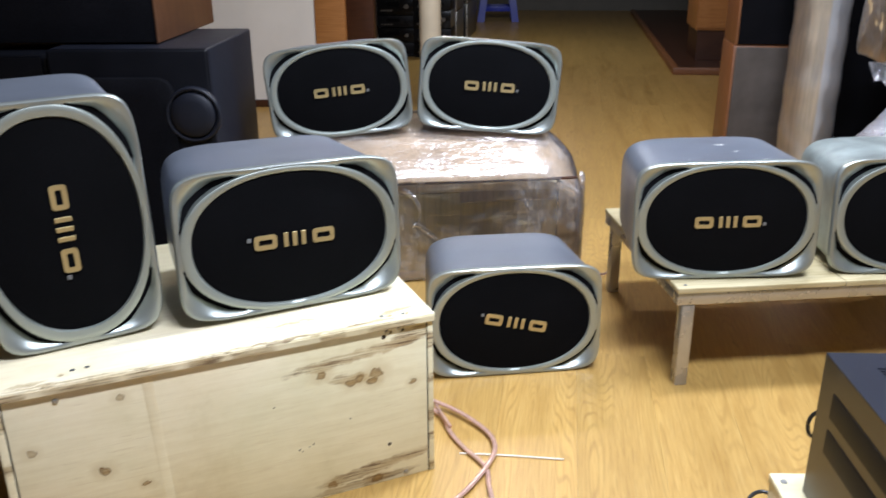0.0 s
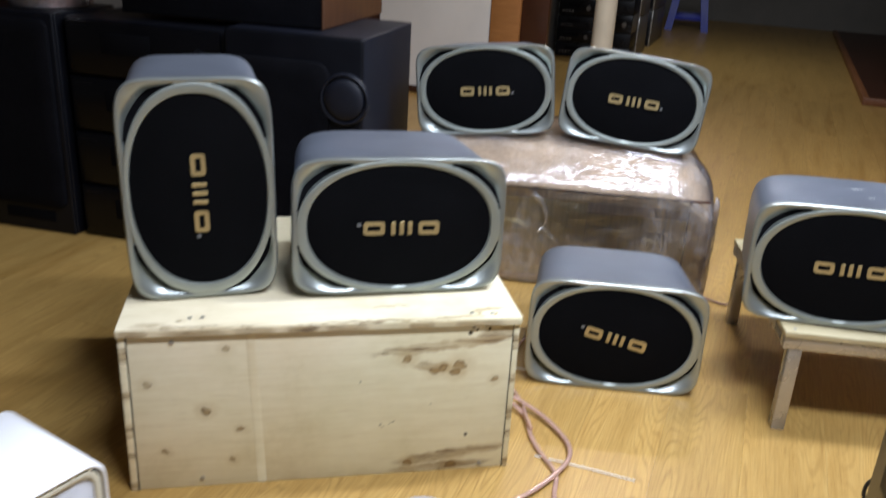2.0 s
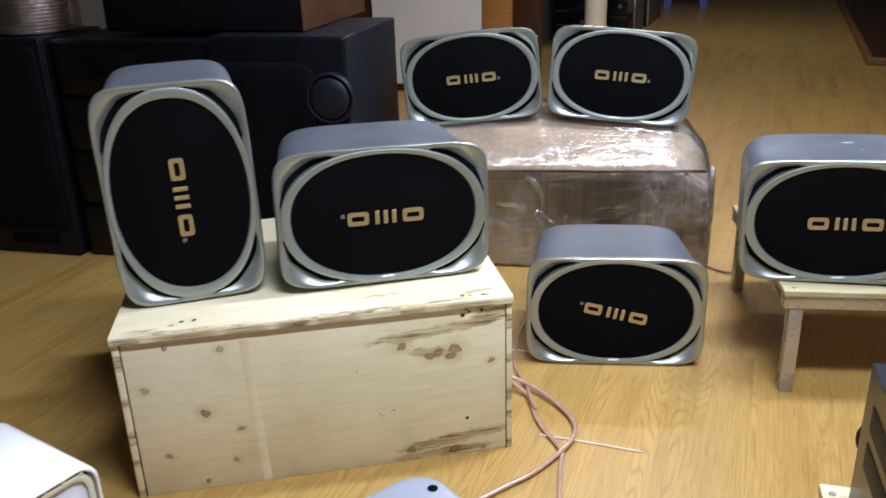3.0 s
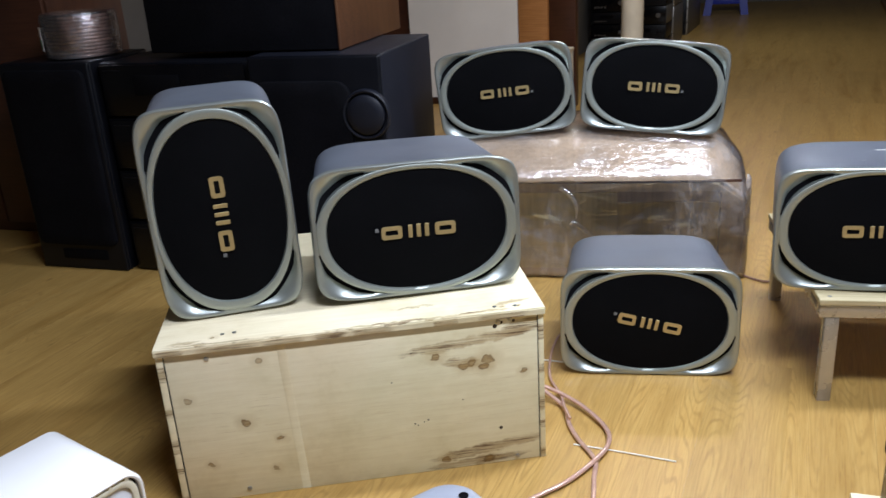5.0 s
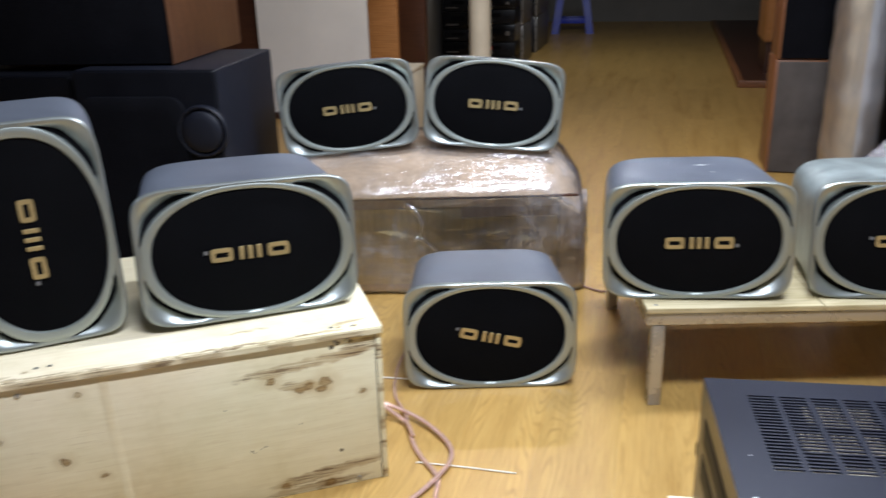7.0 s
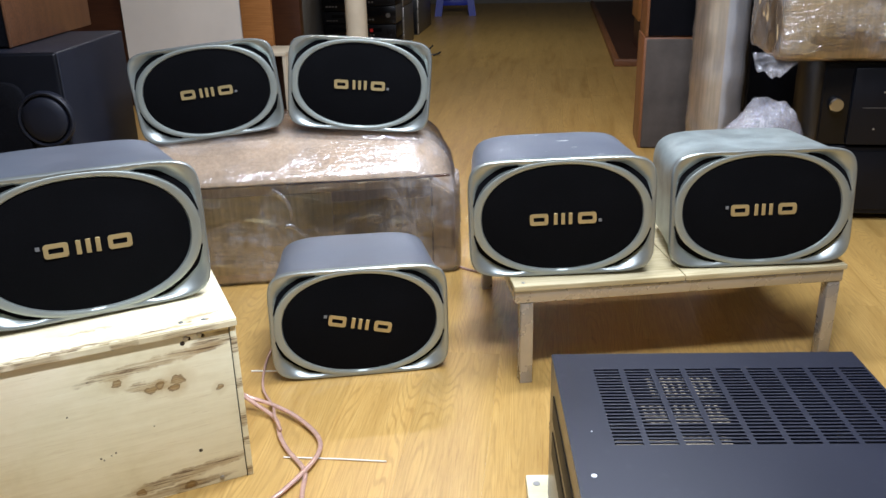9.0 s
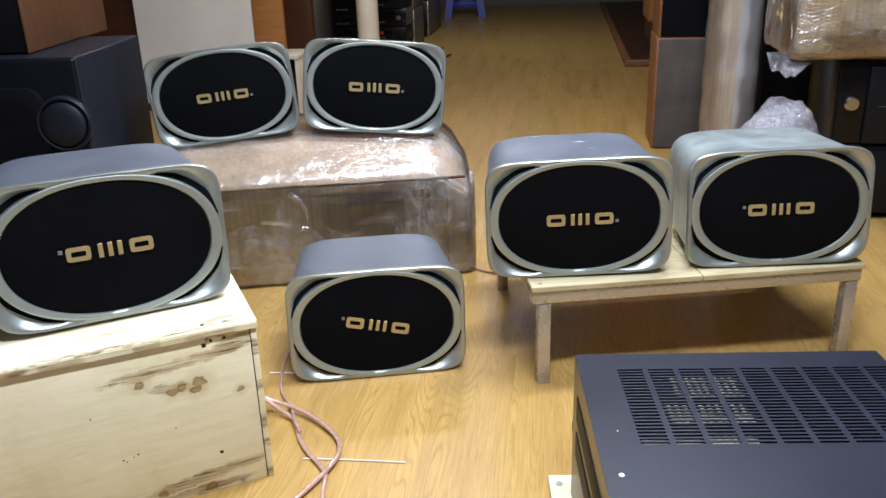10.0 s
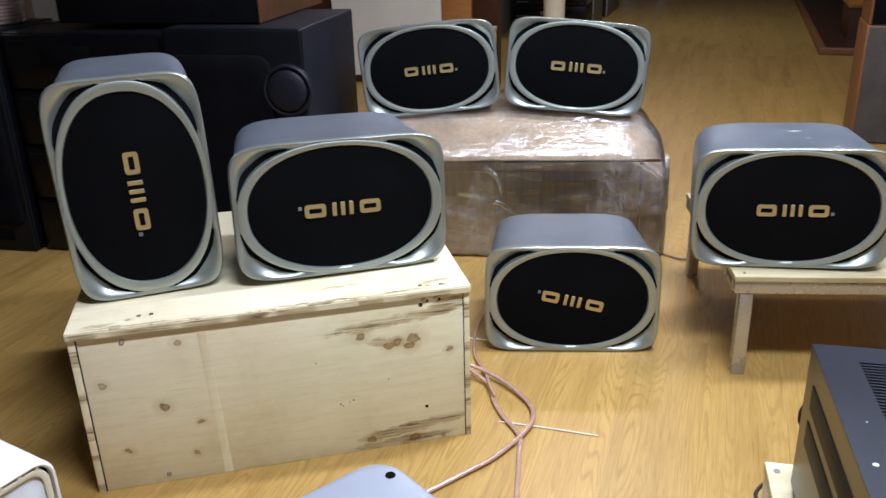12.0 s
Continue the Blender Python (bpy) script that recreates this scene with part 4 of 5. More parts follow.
Z = 0.005
cord("speaker_cable", [(0.612, 1.77, 0.07), (0.655, 1.76, 0.035), (0.712, 1.714, 0.018), (0.752, 1.640, 0.014), (0.776, 1.545, 0.010), (0.757, 1.474, 0.013), (0.70, 1.415, 0.012), (0.627, 1.362, 0.010), (0.548, 1.325, 0.009), (0.45, 1.28, 0.008)], 0.0062, "copper", "clear speaker cable with copper strands looping over the floor", "cable", 0.75)
cord("speaker_cable", [(0.612, 1.80, 0.06), (0.66, 1.74, 0.03), (0.702, 1.67, 0.008), (0.695, 1.59, 0.007), (0.698, 1.522, 0.007), (0.712, 1.432, 0.007), (0.690, 1.366, 0.006), (0.672, 1.31, 0.006), (0.645, 1.235, 0.006), (0.61, 1.12, 0.006)], 0.0060, "copper", "clear speaker cable with copper strands crossing the floor", "cable", 0.75)
cord("speaker_cable", [(0.82, 2.10, 0.006), (0.785, 2.05, 0.008), (0.744, 1.963, 0.006), (0.708, 1.836, 0.006), (0.709, 1.726, 0.012), (0.70, 1.66, 0.02), (0.70, 1.60, 0.016)], 0.0040, "copper", "thin clear speaker cable behind a loudspeaker", "cable", 0.8)
cord("straw", [(0.683, 1.508, 0.003), (0.79, 1.450, 0.003), (0.892, 1.390, 0.003)], 0.0017, "straw", "thin white straw lying on the floor", "straw")
cord("straw", [(0.700, 1.945, 0.003), (0.78, 1.905, 0.003)], 0.0022, "straw", "thin white straw beside the crate on the floor", "straw")
cord("speaker_cable", [(1.50, 2.42, 0.005), (1.56, 2.30, 0.006), (1.60, 2.28, 0.02), (1.63, 2.32, 0.06)], 0.004, "coil", "thin brown cable beside the wrapped carton", "cable")

# silver cabinet close to the camera
front_cab = thing("silver_cabinet", pose(0.262, 0.905, 0.0, 0, 0, 27), "silver-lilac loudspeaker cabinet with a screw insert on top", "loudspeaker")
rows = []
for z, f in ((0.0, 0.96), (0.02, 1.0), (0.15, 1.0), (0.285, 0.985), (0.299, 0.96), (0.305, 0.91), (0.306, 0.8)):
    rows.append([(x * f, y * f, z) for x, y in round_rect(0.27, 0.22, 0.055, 10)])
part("cabinet", loops([[(x + 0.0, y - 0.03, z) for x, y, z in r] for r in rows]), "lilac", front_cab, "", smooth=50)
part("insert", lathe([(0.0085, 0.0002), (0.0085, 0.0014), (0.0065, 0.0014), (0.006, 0.0004)], 20), "slot", front_cab, "dark threaded insert", pose(0.104, 0.019, 0.306))

# white speaker close to the camera
def white_speaker(m):
    sp = thing("white_speaker", m, "white enamel loudspeaker with a pale grey grille on the floor", "loudspeaker")
    w, h, d = 0.29, 0.410, 0.235
    rows = [[(x, y, z) for x, z in round_rect(w - s, h - s, r, 8)] for y, s, r in ((0.0, 0.004, 0.034), (0.004, 0.0, 0.036), (d - 0.01, 0.0, 0.03), (d, 0.012, 0.025))]
    front = [[(x, y, z) for x, z in round_rect(w - s, h - s, r, 8)] for y, s, r in ((0.0, 0.004, 0.034), (-0.002, 0.008, 0.033), (-0.001, 0.014, 0.03), (0.008, 0.016, 0.03))]
    lift = lambda rs: [[(x, y, z + h / 2) for x, y, z in r] for r in rs]
    part("shell", loops(lift(rows), False, True), "white", sp, "", smooth=40)
    part("rim", loops(lift(front), False, False), "white", sp, "", smooth=40)
    part("groove", loops(lift([[(x, 0.008, z) for x, z in round_rect(w - 0.014, h - 0.014, 0.03, 8)], [(x, 0.008, z) for x, z in round_rect(w - 0.03, h - 0.03, 0.026, 8)]]), False, False), "slot", sp, "dark groove")
    part("frame", loops(lift([[(x, y, z) for x, z in round_rect(w - s, h - s, r, 8)] for y, s, r in ((0.01, 0.022, 0.028), (0.001, 0.024, 0.028), (0.0, 0.030, 0.026), (0.002, 0.042, 0.024), (0.008, 0.044, 0.022))]), False, False), "ivory", sp, "aged ivory inner frame", smooth=40)
    part("grille", loops(lift([[(x * f, 0.006 - 0.004 * (1 - f), z * f) for x, z in round_rect(w - 0.044, h - 0.044, 0.024, 8)] for f in (1.0, 0.95, 0.6, 0.1)]), False, True), "mesh_white", sp, "pale grey grille", smooth=50)
    for k in range(9):
        part("clip", box(-0.003, 0.003, 0.0, 0.0075, -0.0035, 0.0035), "ivory", sp, "", pose(-w / 2 + 0.03 + k * 0.029, 0, h - 0.0105))
    return sp


white_speaker(pose(-0.262, 0.912, 0.0, 0, 0, 47.4))


# ---- black hi-fi group ----
HIFI = pose(-0.677, 3.031, 0, 0, 0, -24.0)


def black_tower(m, w, d, h, label, dial):
    sp = thing("floor_speaker", m, label, "loudspeaker")
    part("cabinet", box(0, w, 0.012, d, 0, h, 0.008, 3), "navy" if dial else "plastic", sp)
    if dial:
        part("front_frame", box(0.0, w, -0.004, 0.011, 0.0, h, 0.010, 3), "plastic", sp)
        rows = [[(x + w * 0.40, y, z + h * 0.47) for x, z in round_rect(w * 0.74 - s, h * 0.86 - s, 0.05, 8)] for y, s in ((-0.004, 0.0), (-0.016, 0.004), (-0.021, 0.02), (-0.022, 0.1))]
        part("grille", loops(rows, False, True), "cloth", sp, "black cloth grille", smooth=40)
        cx, cz = w - 0.056, 0.628
        part("dial_well", lathe([(0.084, -0.004), (0.083, -0.020), (0.079, -0.024), (0.073, -0.022), (0.071, -0.010)], 48, "y"), "navy", sp, "raised round surround", pose(cx, 0, cz))
        part("tweeter_dome", lathe([(0.068, -0.008), (0.066, -0.024), (0.058, -0.030), (0.038, -0.033), (0.004, -0.034)], 48, "y"), "navy", sp, "round blue-black tweeter cover", pose(cx, 0, cz))
    else:
        part("front_frame", box(0.0, w, -0.004, 0.011, 0.0, h, 0.008, 3), "plastic", sp)
        rows = [[(x + w * 0.5, y, z + h * 0.55) for x, z in round_rect(w * 0.9 - s, h * 0.84 - s, 0.03, 8)] for y, s in ((-0.004, 0.0), (-0.018, 0.004), (-0.024, 0.03), (-0.025, 0.1))]
        part("grille", loops(rows, False, True), "cloth", sp, "black cloth grille", smooth=40)
        part("bass_port", box(w * 0.28, w * 0.8, -0.008, -0.003, 0.045, 0.085, 0.003), "slot", sp, "dark port opening")
    return sp


black_tower(HIFI @ pose(-0.405, 0.0, 0), 0.40, 0.36, 0.812, "tall black floor speaker with cloth grille carrying a cable coil", False)
black_tower(HIFI @ pose(0.64, 0.0, 0), 0.480, 0.54, 0.820, "large navy-black floor speaker with a round tweeter cover", True)
stack = thing("hifi_stack", HIFI @ pose(0.012, 0.02, 0), "stack of glossy black hi-fi units between two speakers", "stereo system")
zz = 0.0
for n, hh in enumerate((0.205, 0.20, 0.20, 0.20)):
    unit = part("unit", box(0.0, 0.61, 0.014, 0.36, zz + 0.003, zz + hh - 0.002, 0.006, 2), "plastic", stack, "glossy black component")
    part("fascia", box(0.012, 0.60, 0.0, 0.013, zz + 0.008, zz + hh - 0.008, 0.005, 2), "gloss", unit, "glossy black front")
    part("display", box(0.15, 0.34, -0.003, -0.0005, zz + hh * 0.42, zz + hh * 0.78, 0.001), "slot", unit, "dark display window")
    part("trim_line", box(0.03, 0.10, -0.003, -0.0005, zz + hh - 0.030, zz + hh - 0.026), "plastic", unit, "thin dark trim line")
    part("knob", lathe([(0.028, 0.0), (0.026, -0.014), (0.004, -0.016)], 24, "y"), "plastic", unit, "", pose(0.52, 0.0, zz + hh * 0.5))
    for k in range(5):
        part("button", box(0.36 + k * 0.022, 0.375 + k * 0.022, -0.004, -0.0005, zz + hh * 0.3, zz + hh * 0.36, 0.001), "plastic", unit)
    zz += hh

walnut = thing("walnut_speaker", HIFI @ pose(0.20, 0.095, 0.823), "wide walnut-veneered speaker with black front lying on the black speakers", "loudspeaker")
part("cabinet", box(0.0, 0.745, 0.016, 0.62, 0.0, 0.42, 0.004), "walnut", walnut, "brown walnut veneer")
part("front_baffle", box(0.004, 0.741, 0.002, 0.0155, 0.003, 0.417, 0.004), "cloth", walnut, "black cloth front")
part("edge_strip", box(0.7415, 0.7455, -0.001, 0.015, 0.0, 0.42, 0.0015), "walnut", walnut)

coil_at = HIFI @ pose(-0.155, 0.185, 0.816)
coil = thing("cable_coil", coil_at, "coil of clear copper speaker cable on a black speaker", "cable coil")
for k in range(12):
    ring_pts = [((0.125 + 0.004 * math.sin(k * 2.1)) * math.cos(a), (0.125 + 0.004 * math.cos(k * 1.7)) * math.sin(a), 0.008 + k * 0.0125) for a in [j * math.pi / 8 for j in range(17)]]
    part("winding", sweep(ring_pts, 0.0068, 8), "coil", coil, "", smooth=60)
part("wrap", lathe([(0.10, 0.002), (0.137, 0.002), (0.139, 0.02), (0.139, 0.14), (0.132, 0.160), (0.08, 0.163)], 36), "film", coil, "clear plastic wrap", smooth=60)
part("label_tag", box(-0.028, 0.028, -0.0008, 0.0008, 0.0, 0.085), "sticker", coil, "white paper label", pose(-0.098, -0.104, 0.03, 0, 0, -43))
part("label_print", box(-0.018, 0.018, -0.0016, -0.0009, 0.01, 0.04), "green", coil, "green printed patch", pose(-0.098, -0.104, 0.03, 0, 0, -43))

dark_cabinet = thing("dark_cabinet", HIFI @ pose(-1.35, 0.35, 0), "dark brown wooden cabinet in shade beside the speakers", "cabinet")
part("body", box(0, 0.9, 0.02, 0.5, 0.0, 1.5, 0.004), "mahogany", dark_cabinet)
part("door", box(0.01, 0.445, 0.0, 0.019, 0.05, 1.48, 0.003), "mahogany", dark_cabinet)
part("door", box(0.455, 0.89, 0.0, 0.019, 0.05, 1.48, 0.003), "mahogany", dark_cabinet)

# ---- background along the passage (room axes) ----
def room_thing(name, x, y, z, label, category, group="", yaw=0.0):
    return thing(name, ROOM @ pose(x, y, z, 0, 0, yaw), label, category, group)


pole = room_thing("pipe_column", -0.87, PANEL + 0.02, 0, "round cream-painted pipe rising to the ceiling", "pipe")
part("pipe", lathe([(0.07, 0.0), (0.07, CEIL)], 32), "pvc", pole, smooth=50)
part("collar", lathe([(0.078, 0.0), (0.078, 0.06), (0.072, 0.065)], 32), "pvc", pole, smooth=50)

stand = room_thing("cream_stand", -1.36, 5.0, 0, "small cream wooden stand with open front", "stand")
for x in (0.0, 0.155):
    part("side", box(x, x + 0.018, 0.0, 0.3, 0.0, 0.42, 0.002), "pvc", stand)
part("top", box(-0.004, 0.177, -0.004, 0.304, 0.421, 0.442, 0.002), "pvc", stand)
part("shelf", box(0.019, 0.154, 0.01, 0.29, 0.02, 0.036, 0.002), "pvc", stand)
part("back", box(0.019, 0.154, 0.28, 0.295, 0.04, 0.42, 0.002), "mahogany", stand)


def hifi_unit(x, y, z, w, d, h, label, kind, yaw=0.0):
    u = room_thing("hifi_unit", x, y, z, label, "hi-fi unit", "stacked hi-fi units", yaw)
    part("case", box(0, w, 0.012, d, 0.004, h, 0.003), "plastic" if kind % 3 else "grey_metal", u)
    part("front_plate", box(0, w, 0.0, 0.011, 0.004, h, 0.003), "gloss" if kind % 2 else "plastic", u)
    part("display", box(w * 0.25, w * 0.6, -0.002, -0.0004, h * 0.5, h * 0.75), "slot", u)
    part("knob", lathe([(h * 0.14, 0.0), (h * 0.13, -0.015), (0.002, -0.017)], 18, "y"), "grey_metal" if kind % 2 else "plastic", u, "", pose(w * 0.8, 0.0, h * 0.5))
    for k in range(4):
        part("button", box(w * 0.1 + k * 0.03, w * 0.1 + k * 0.03 + 0.018, -0.003, -0.0004, h * 0.22, h * 0.32), "grey_metal", u)
    return u


rng = random.Random(4)
for col, (x, y, n) in enumerate(((-1.765, 8.04, 9), (-1.41, 8.0, 9))):
    z = 0.02
    for k in range(n):
        h = rng.choice((0.11, 0.13, 0.16))
        u = hifi_unit(x, y, z, 0.35, 0.34, h, "black hi-fi unit in a tall stack", k + col)
        if col == 1 and k == 1:
            part("red_lamp", box(0.10, 0.13, -0.004, -0.0004, h * 0.5, h * 0.72), "red", u, "small red lamp")
        z += h + 0.004
    base = room_thing("rack_plinth", x, y, 0, "low black plinth under stacked hi-fi units", "plinth")
    part("board", box(0, 0.35, 0.0, 0.34, 0.0, 0.02, 0.002), "plastic", base)
for y, depth in ((8.42, 0.60), (9.34, 0.98)):
    for k in range(3):
        cs = room_thing("equipment_case", -1.46, y, k * 0.384, "grey-brown equipment case stacked along the passage", "case", "stacked equipment cases")
        part("body", box(0.0, 0.40, 0.012, depth, 0.002, 0.38, 0.006), "grey_metal", cs)
        part("front_plate", box(0.01, 0.385, 0.0, 0.011, 0.012, 0.37, 0.003), "plastic", cs, "black front plate")
        part("edge_strip", box(0.386, 0.402, -0.002, 0.0115, 0.004, 0.378, 0.002), "tube", cs, "pale edge strip")
tangle = room_thing("cable_tangle", -0.79, 7.86, 0, "small tangle of black cable on the floor", "cable")
part("loop", sweep([(0, 0, 0.006), (0.05, 0.03, 0.05), (0.09, 0.0, 0.09), (0.05, -0.03, 0.05), (0.02, 0.02, 0.006), (0.12, 0.04, 0.006), (0.16, 0.0, 0.03), (0.10, -0.05, 0.006)], 0.007), "cable_black", tangle)


def plastic_stool(m):
    st = thing("plastic_stool", m, "blue plastic stool standing on the floor far down the passage", "stool")
    s, h = 0.19, 0.46
    part("seat", box(-s, s, -s, s, h - 0.02, h, 0.01, 3), "blue", st)
    for sx in (-1, 1):
        for sy in (-1, 1):
            a, b = s * 0.86, s * 1.18
            bm = loops([[((sx * c) + dx, (sy * c) + dy, z) for dx, dy in ((-0.045, -0.02), (0.045, -0.02), (0.045, 0.02), (-0.045, 0.02))] for c, z in ((b, 0.0), (a, h - 0.021))])
            part("leg", bm, "blue", st)
    for sy in (-1, 1):
        part("apron", box(-s * 0.95, s * 0.95, sy * s * 0.97 - 0.01, sy * s * 0.97 + 0.01, h * 0.28, h * 0.42, 0.004), "blue", st)
    return st


plastic_stool(ROOM @ pose(-0.90, 11.5, 0, 0, 0, 6))

# raised brown platform with an orange cabinet
platform = room_thing("low_platform", 0.90, 7.22, 0, "low dark brown platform with thin red-brown edging", "platform")
part("deck", box(0.05, 2.4, 0.05, 5.4, 0.0, 0.045), "mahogany", platform)
part("edging", box(0.0, 2.4, 0.0, 0.049, 0.0, 0.055, 0.004), "rust", platform, "red-brown edging strip")
part("edging", box(0.0, 0.049, 0.05, 5.4, 0.0, 0.055, 0.004), "rust", platform, "red-brown edging strip")
cab = room_thing("orange_cabinet", 1.12, 7.7, 0.046, "orange-brown wooden cabinet with a dark plinth on the platform", "cabinet")
part("plinth", box(0.02, 1.2, 0.03, 0.6, 0.0, 0.26), "mahogany", cab, "dark brown plinth")
part("body", box(0.0, 1.22, 0.0, 0.62, 0.261, 1.6, 0.004), "orange", cab)
part("door", box(0.01, 0.60, -0.018, -0.001, 0.28, 1.58, 0.003), "orange", cab)
part("door", box(0.61, 1.21, -0.018, -0.001, 0.28, 1.58, 0.003), "orange", cab)

# tower speakers
def tower(x, y, z, w, d, h, face, label):
    t = room_thing("bookshelf_speaker", x, y, z, label, "loudspeaker")
    part("cabinet", box(0, w, 0.014, d, 0.0, h, 0.003), "rust", t, "orange-brown veneered cabinet")
    part("grille", box(0.012, w - 0.004, 0.0, 0.0135, 0.006, h - 0.006, 0.005, 3), face, t, "cloth front grille")
    return t


tower(0.862, 4.53, 0.0, 0.30, 0.34, 0.575, "greycloth", "orange-brown bookshelf speaker with grey cloth grille on the floor")
tower(0.868, 4.54, 0.577, 0.29, 0.33, 0.55, "cloth", "dark-fronted bookshelf speaker stacked on another speaker")

roll = room_thing("wrapped_roll", 1.168, 4.18, 0, "tall pale roll bound in clear film standing upright", "roll")
part("core", lathe([(0.115, 0.0), (0.117, 0.3), (0.114, 0.9), (0.116, 1.7)], 40), "carton_pale", roll, "pale tan roll", smooth=50)
# Added half cylinder that paints the whitish haze on one side of the film.
bm = bmesh.new()
turn = [math.radians(-88 + 176 * k / 36) for k in range(37)]
low, high = [[bm.verts.new((r * math.cos(a), r * math.sin(a), z)) for a in turn] for r, z in ((0.1195, 0.002), (0.1195, 1.70))]
for k in range(36):
    bm.faces.new((low[k], low[k + 1], high[k + 1], high[k]))
part("haze_sheet", bm, "haze_sheet", roll, "added grey-white half sheet for the film's hazed side", smooth=60)
prof = [(0.1235 + 0.003 * math.sin(k * 1.9), 0.002 + k * 0.06) for k in range(29)]
part("film", lathe(prof, 40), "film_roll", roll, "clear wrapping film", smooth=80)

tall = room_thing("floor_speaker", 1.36, 4.42, 0, "tall black floor speaker in shade behind a wrapped roll", "loudspeaker")
part("cabinet", box(0, 0.62, 0.014, 0.40, 0.0, 1.35, 0.005), "plastic", tall)
part("grille", box(0.012, 0.61, 0.0, 0.0135, 0.10, 1.34, 0.005, 3), "cloth", tall, "black cloth grille")
side_box = room_thing("black_subwoofer", 1.42, 3.42, 0, "black box loudspeaker on short feet on the floor", "loudspeaker")
part("cabinet", box(0.0, 0.75, 0.0, 0.42, 0.028, 0.305, 0.008, 3), "plastic", side_box)
part("lower_panel", box(0.06, 0.74, -0.006, -0.001, 0.05, 0.285, 0.002), "plastic", side_box)
for x in (0.10, 0.65):
    part("foot", lathe([(0.03, 0.0), (0.035, 0.01), (0.035, 0.028)], 20), "pvc", side_box, "pale round foot", pose(x, 0.04, 0))
    part("foot", lathe([(0.03, 0.0), (0.035, 0.01), (0.035, 0.028)], 20), "pvc", side_box, "pale round foot", pose(x, 0.37, 0))
mixer = room_thing("audio_unit", 1.42, 3.40, 0.307, "glossy black audio unit with chrome knob on a black box", "audio unit")
part("case", box(0.0, 0.74, 0.02, 0.40, 0.0, 0.325, 0.012, 3), "gloss", mixer)
part("front_plate", box(0.108, 0.73, -0.002, 0.019, 0.008, 0.30, 0.004), "plastic", mixer)
part("knob", lathe([(0.027, 0.0), (0.027, -0.030), (0.023, -0.036), (0.003, -0.036)], 28, "y"), "chrome", mixer, "chrome volume knob", pose(0.052, 0.018, 0.163))
for x, z in ((0.22, 0.21), (0.20, 0.07)):
    part("screw", lathe([(0.004, 0.0), (0.0035, -0.002)], 10, "y"), "screw", mixer, "", pose(x, -0.002, z))
part("seam", box(0.15, 0.7, -0.003, -0.0025, 0.15, 0.152), "grey_metal", mixer)

upper = room_thing("wrapped_carton", 1.225, 3.36, 0.64, "brown carton in wrinkled clear film on black equipment", "carton")
part("carton_body", soft_block(0.95, 0.45, 0.55, 0.03, 12, 0.0, 0, 0.005, 1.0), "carton_tan", upper)
part("stretch_film", soft_block(0.96, 0.46, 0.56, 0.035, 26, 0.0, 0.004, 0.012, 5.0), "film_loose", upper, "wrinkled clear film", pose(-0.005, -0.005, -0.004), smooth=80)
def tail(u, v):
    x = -0.075 + 0.18 * u
    sag = 0.075 * math.sin(math.pi * min(1, u * 0.8 + 0.15)) + 0.02 * noise.noise(Vector((u * 7, 1.2, 0)))
    return Vector((x, 0.06 - 0.07 * v * (1 - 0.5 * u), 0.022 - sag * 1.1 * v)), Vector((0.1, -1, 0)).normalized()


part("film_tail", film_strip(40, 14, tail, 0.012, 4.0), "bag", upper, "ragged loose end of film", smooth=80)

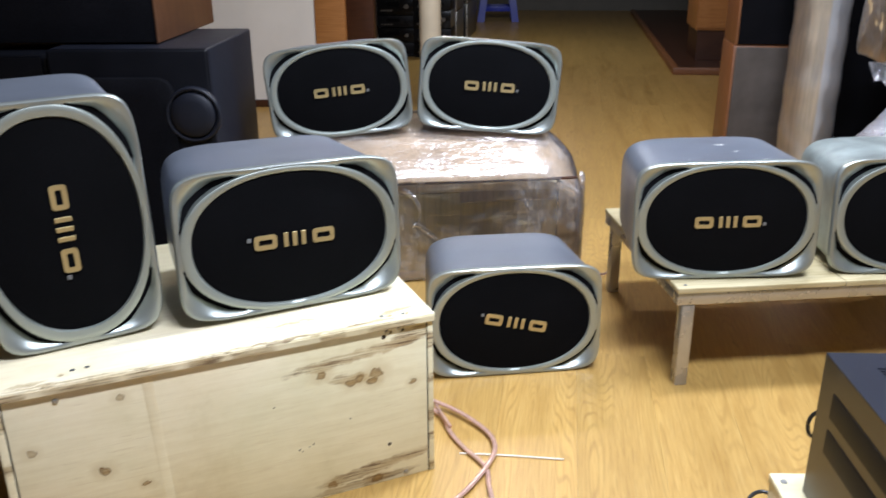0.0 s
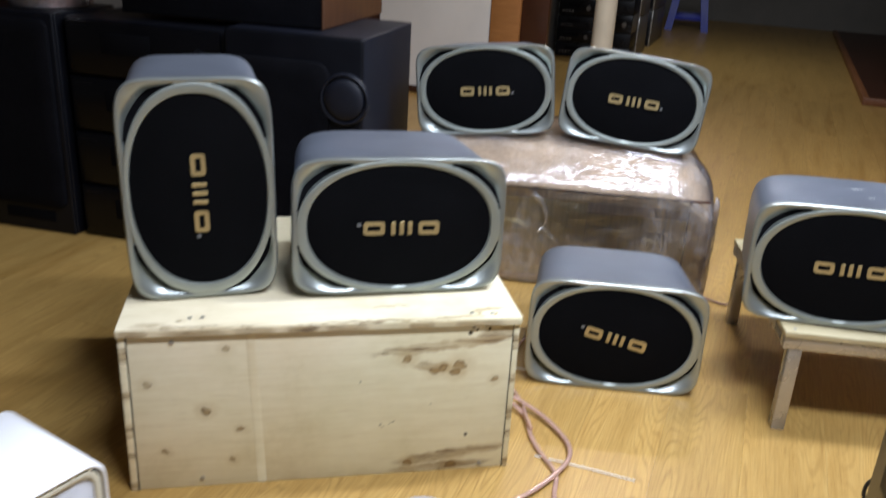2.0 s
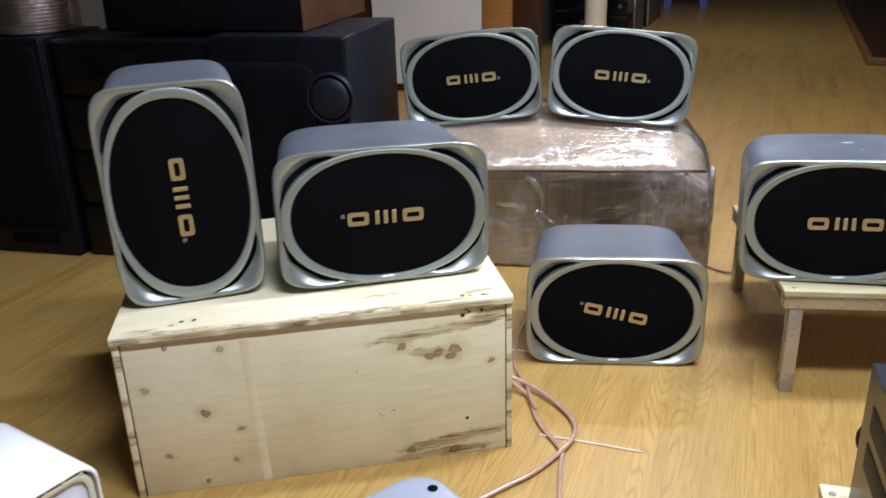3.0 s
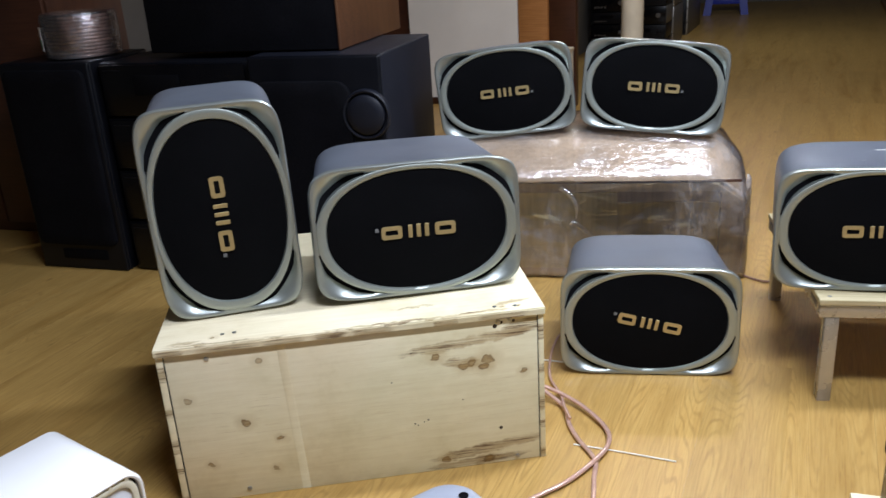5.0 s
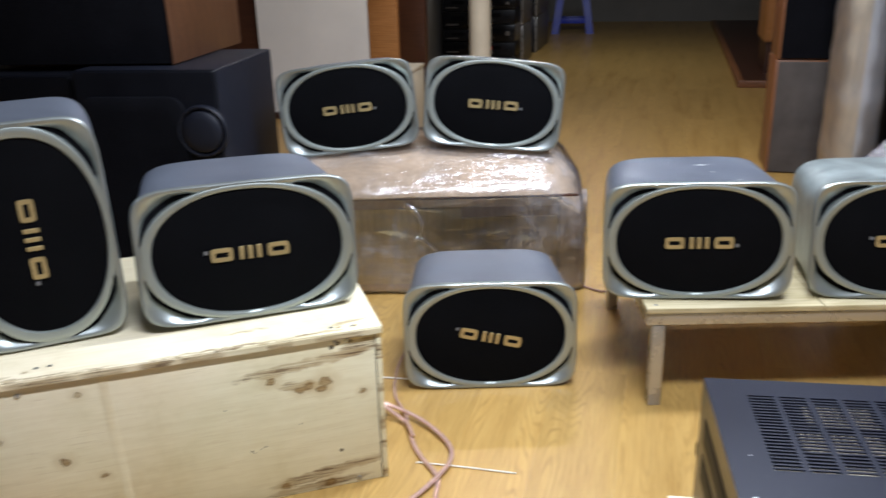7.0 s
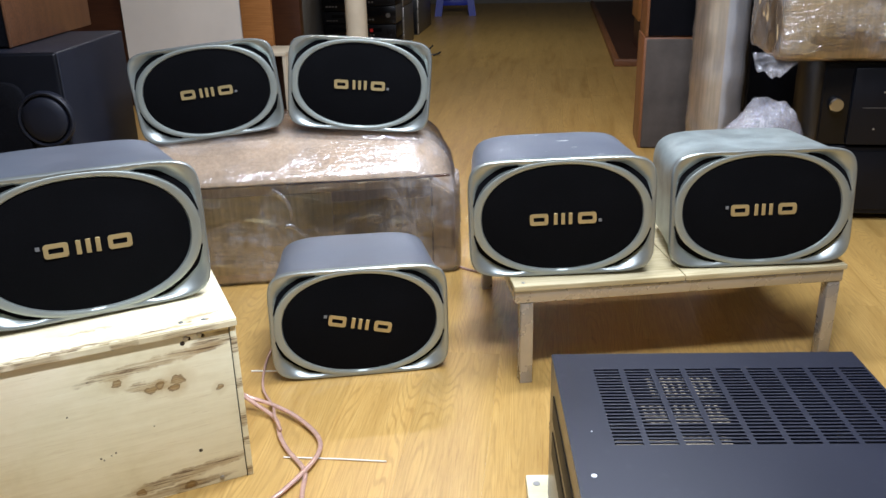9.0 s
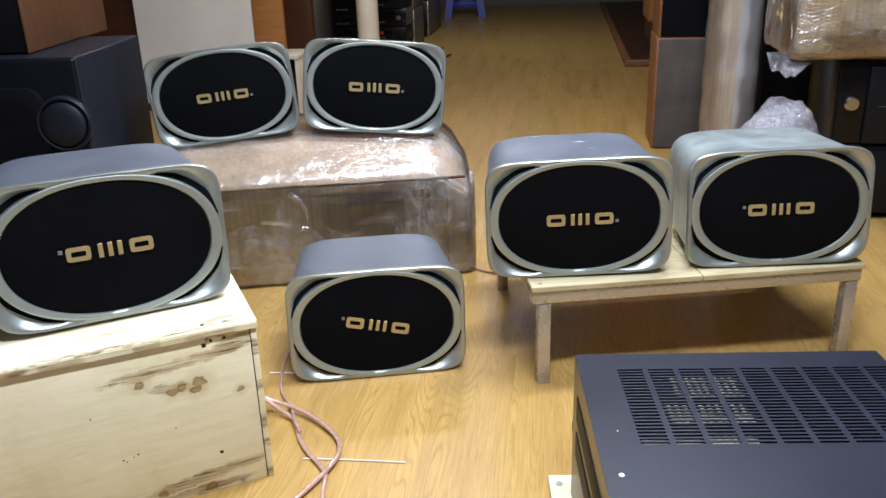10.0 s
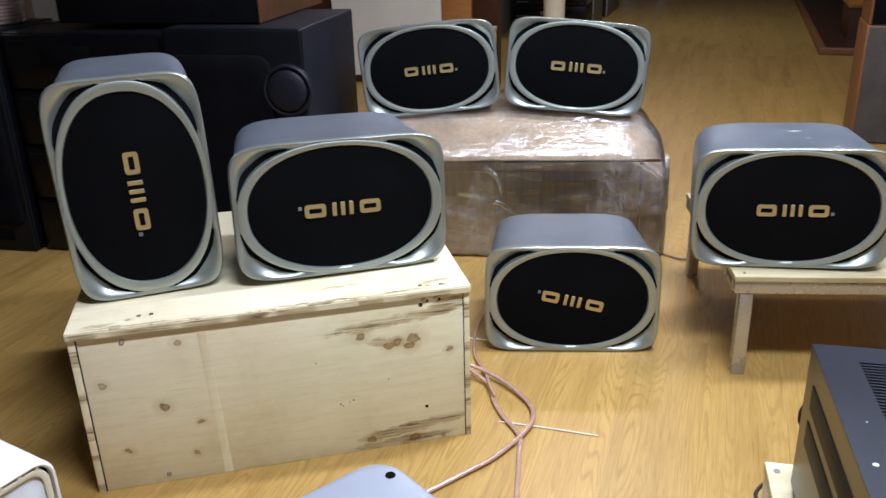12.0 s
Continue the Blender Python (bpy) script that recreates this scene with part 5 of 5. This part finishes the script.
bag = room_thing("plastic_bag", 1.085, 2.86, 0, "crumpled translucent plastic bag of packing on the floor", "bag")
bm = bmesh.new()
bmesh.ops.create_icosphere(bm, subdivisions=5, radius=1)
for v in bm.verts:
    p = v.co.copy()
    w = noise.noise(p * 1.6) * 0.10 + noise.noise(p * 4) * 0.07 + abs(noise.noise(p * 9)) * 0.04
    v.co = Vector((p.x * 0.155, p.y * 0.13, p.z * 0.30)) * (1 + w * 0.8)
    v.co.z = max(v.co.z + 0.298, 0.003)
part("skin", bm, "bag", bag, "crumpled clear plastic", smooth=80)
part("filling", soft_block(0.22, 0.18, 0.36, 0.08, 8, 0, 0, 0.02, 4.0), "lilac", bag, "pale lilac foam filling", pose(-0.11, -0.09, 0))


# ---- floor planks, last ----
PW, PL, GAP = 0.195, 1.22, 0.00025
bm = box(-PL / 2 + GAP / 2, PL / 2 - GAP / 2, -PW / 2 + GAP / 2, PW / 2 - GAP / 2, -0.009, 0.0)
top = [e for e in bm.edges if all(v.co.z > -0.001 for v in e.verts)]
bmesh.ops.bevel(bm, geom=top, offset=0.0002, segments=1, affect="EDGES")
plank_mesh = mesh_from("plank", bm, "floor", 0)
rest = bmesh.new()
prng = random.Random(11)
r = WEST
while r < EAST - 0.01:
    off = prng.random() * PL
    u = SOUTH - off
    while u < NORTH:
        cx, cy = r + PW / 2, u + PL / 2
        if -3.1 < cx < 2.6 and -0.9 < cy < 6.6:
            ob = new("plank", plank_mesh)
            ob.parent = floor
            ob.matrix_basis = pose(cx, cy, 0, 0, 0, 90 if prng.random() < 0.5 else -90)
        else:
            y0, y1 = max(u + GAP / 2, SOUTH), min(u + PL - GAP / 2, NORTH)
            if y1 - y0 > 0.02:
                vs = [rest.verts.new(p) for p in ((r + GAP / 2, y0, 0), (r + PW - GAP / 2, y0, 0), (r + PW - GAP / 2, y1, 0), (r + GAP / 2, y1, 0))]
                rest.faces.new(vs)
                lo = [rest.verts.new((v.co.x, v.co.y, -0.009)) for v in vs]
                for k in range(4):
                    rest.faces.new((vs[k], lo[k], lo[(k + 1) % 4], vs[(k + 1) % 4]))
        u += PL
    r += PW
for v in rest.verts:
    v.co = Vector((v.co.y, -v.co.x, v.co.z))
ob = part("planks_beyond", rest, "floor", floor, "laminate planks further off", pose(0, 0, 0, 0, 0, 90), 0)
ob["kind"] = "stuff"
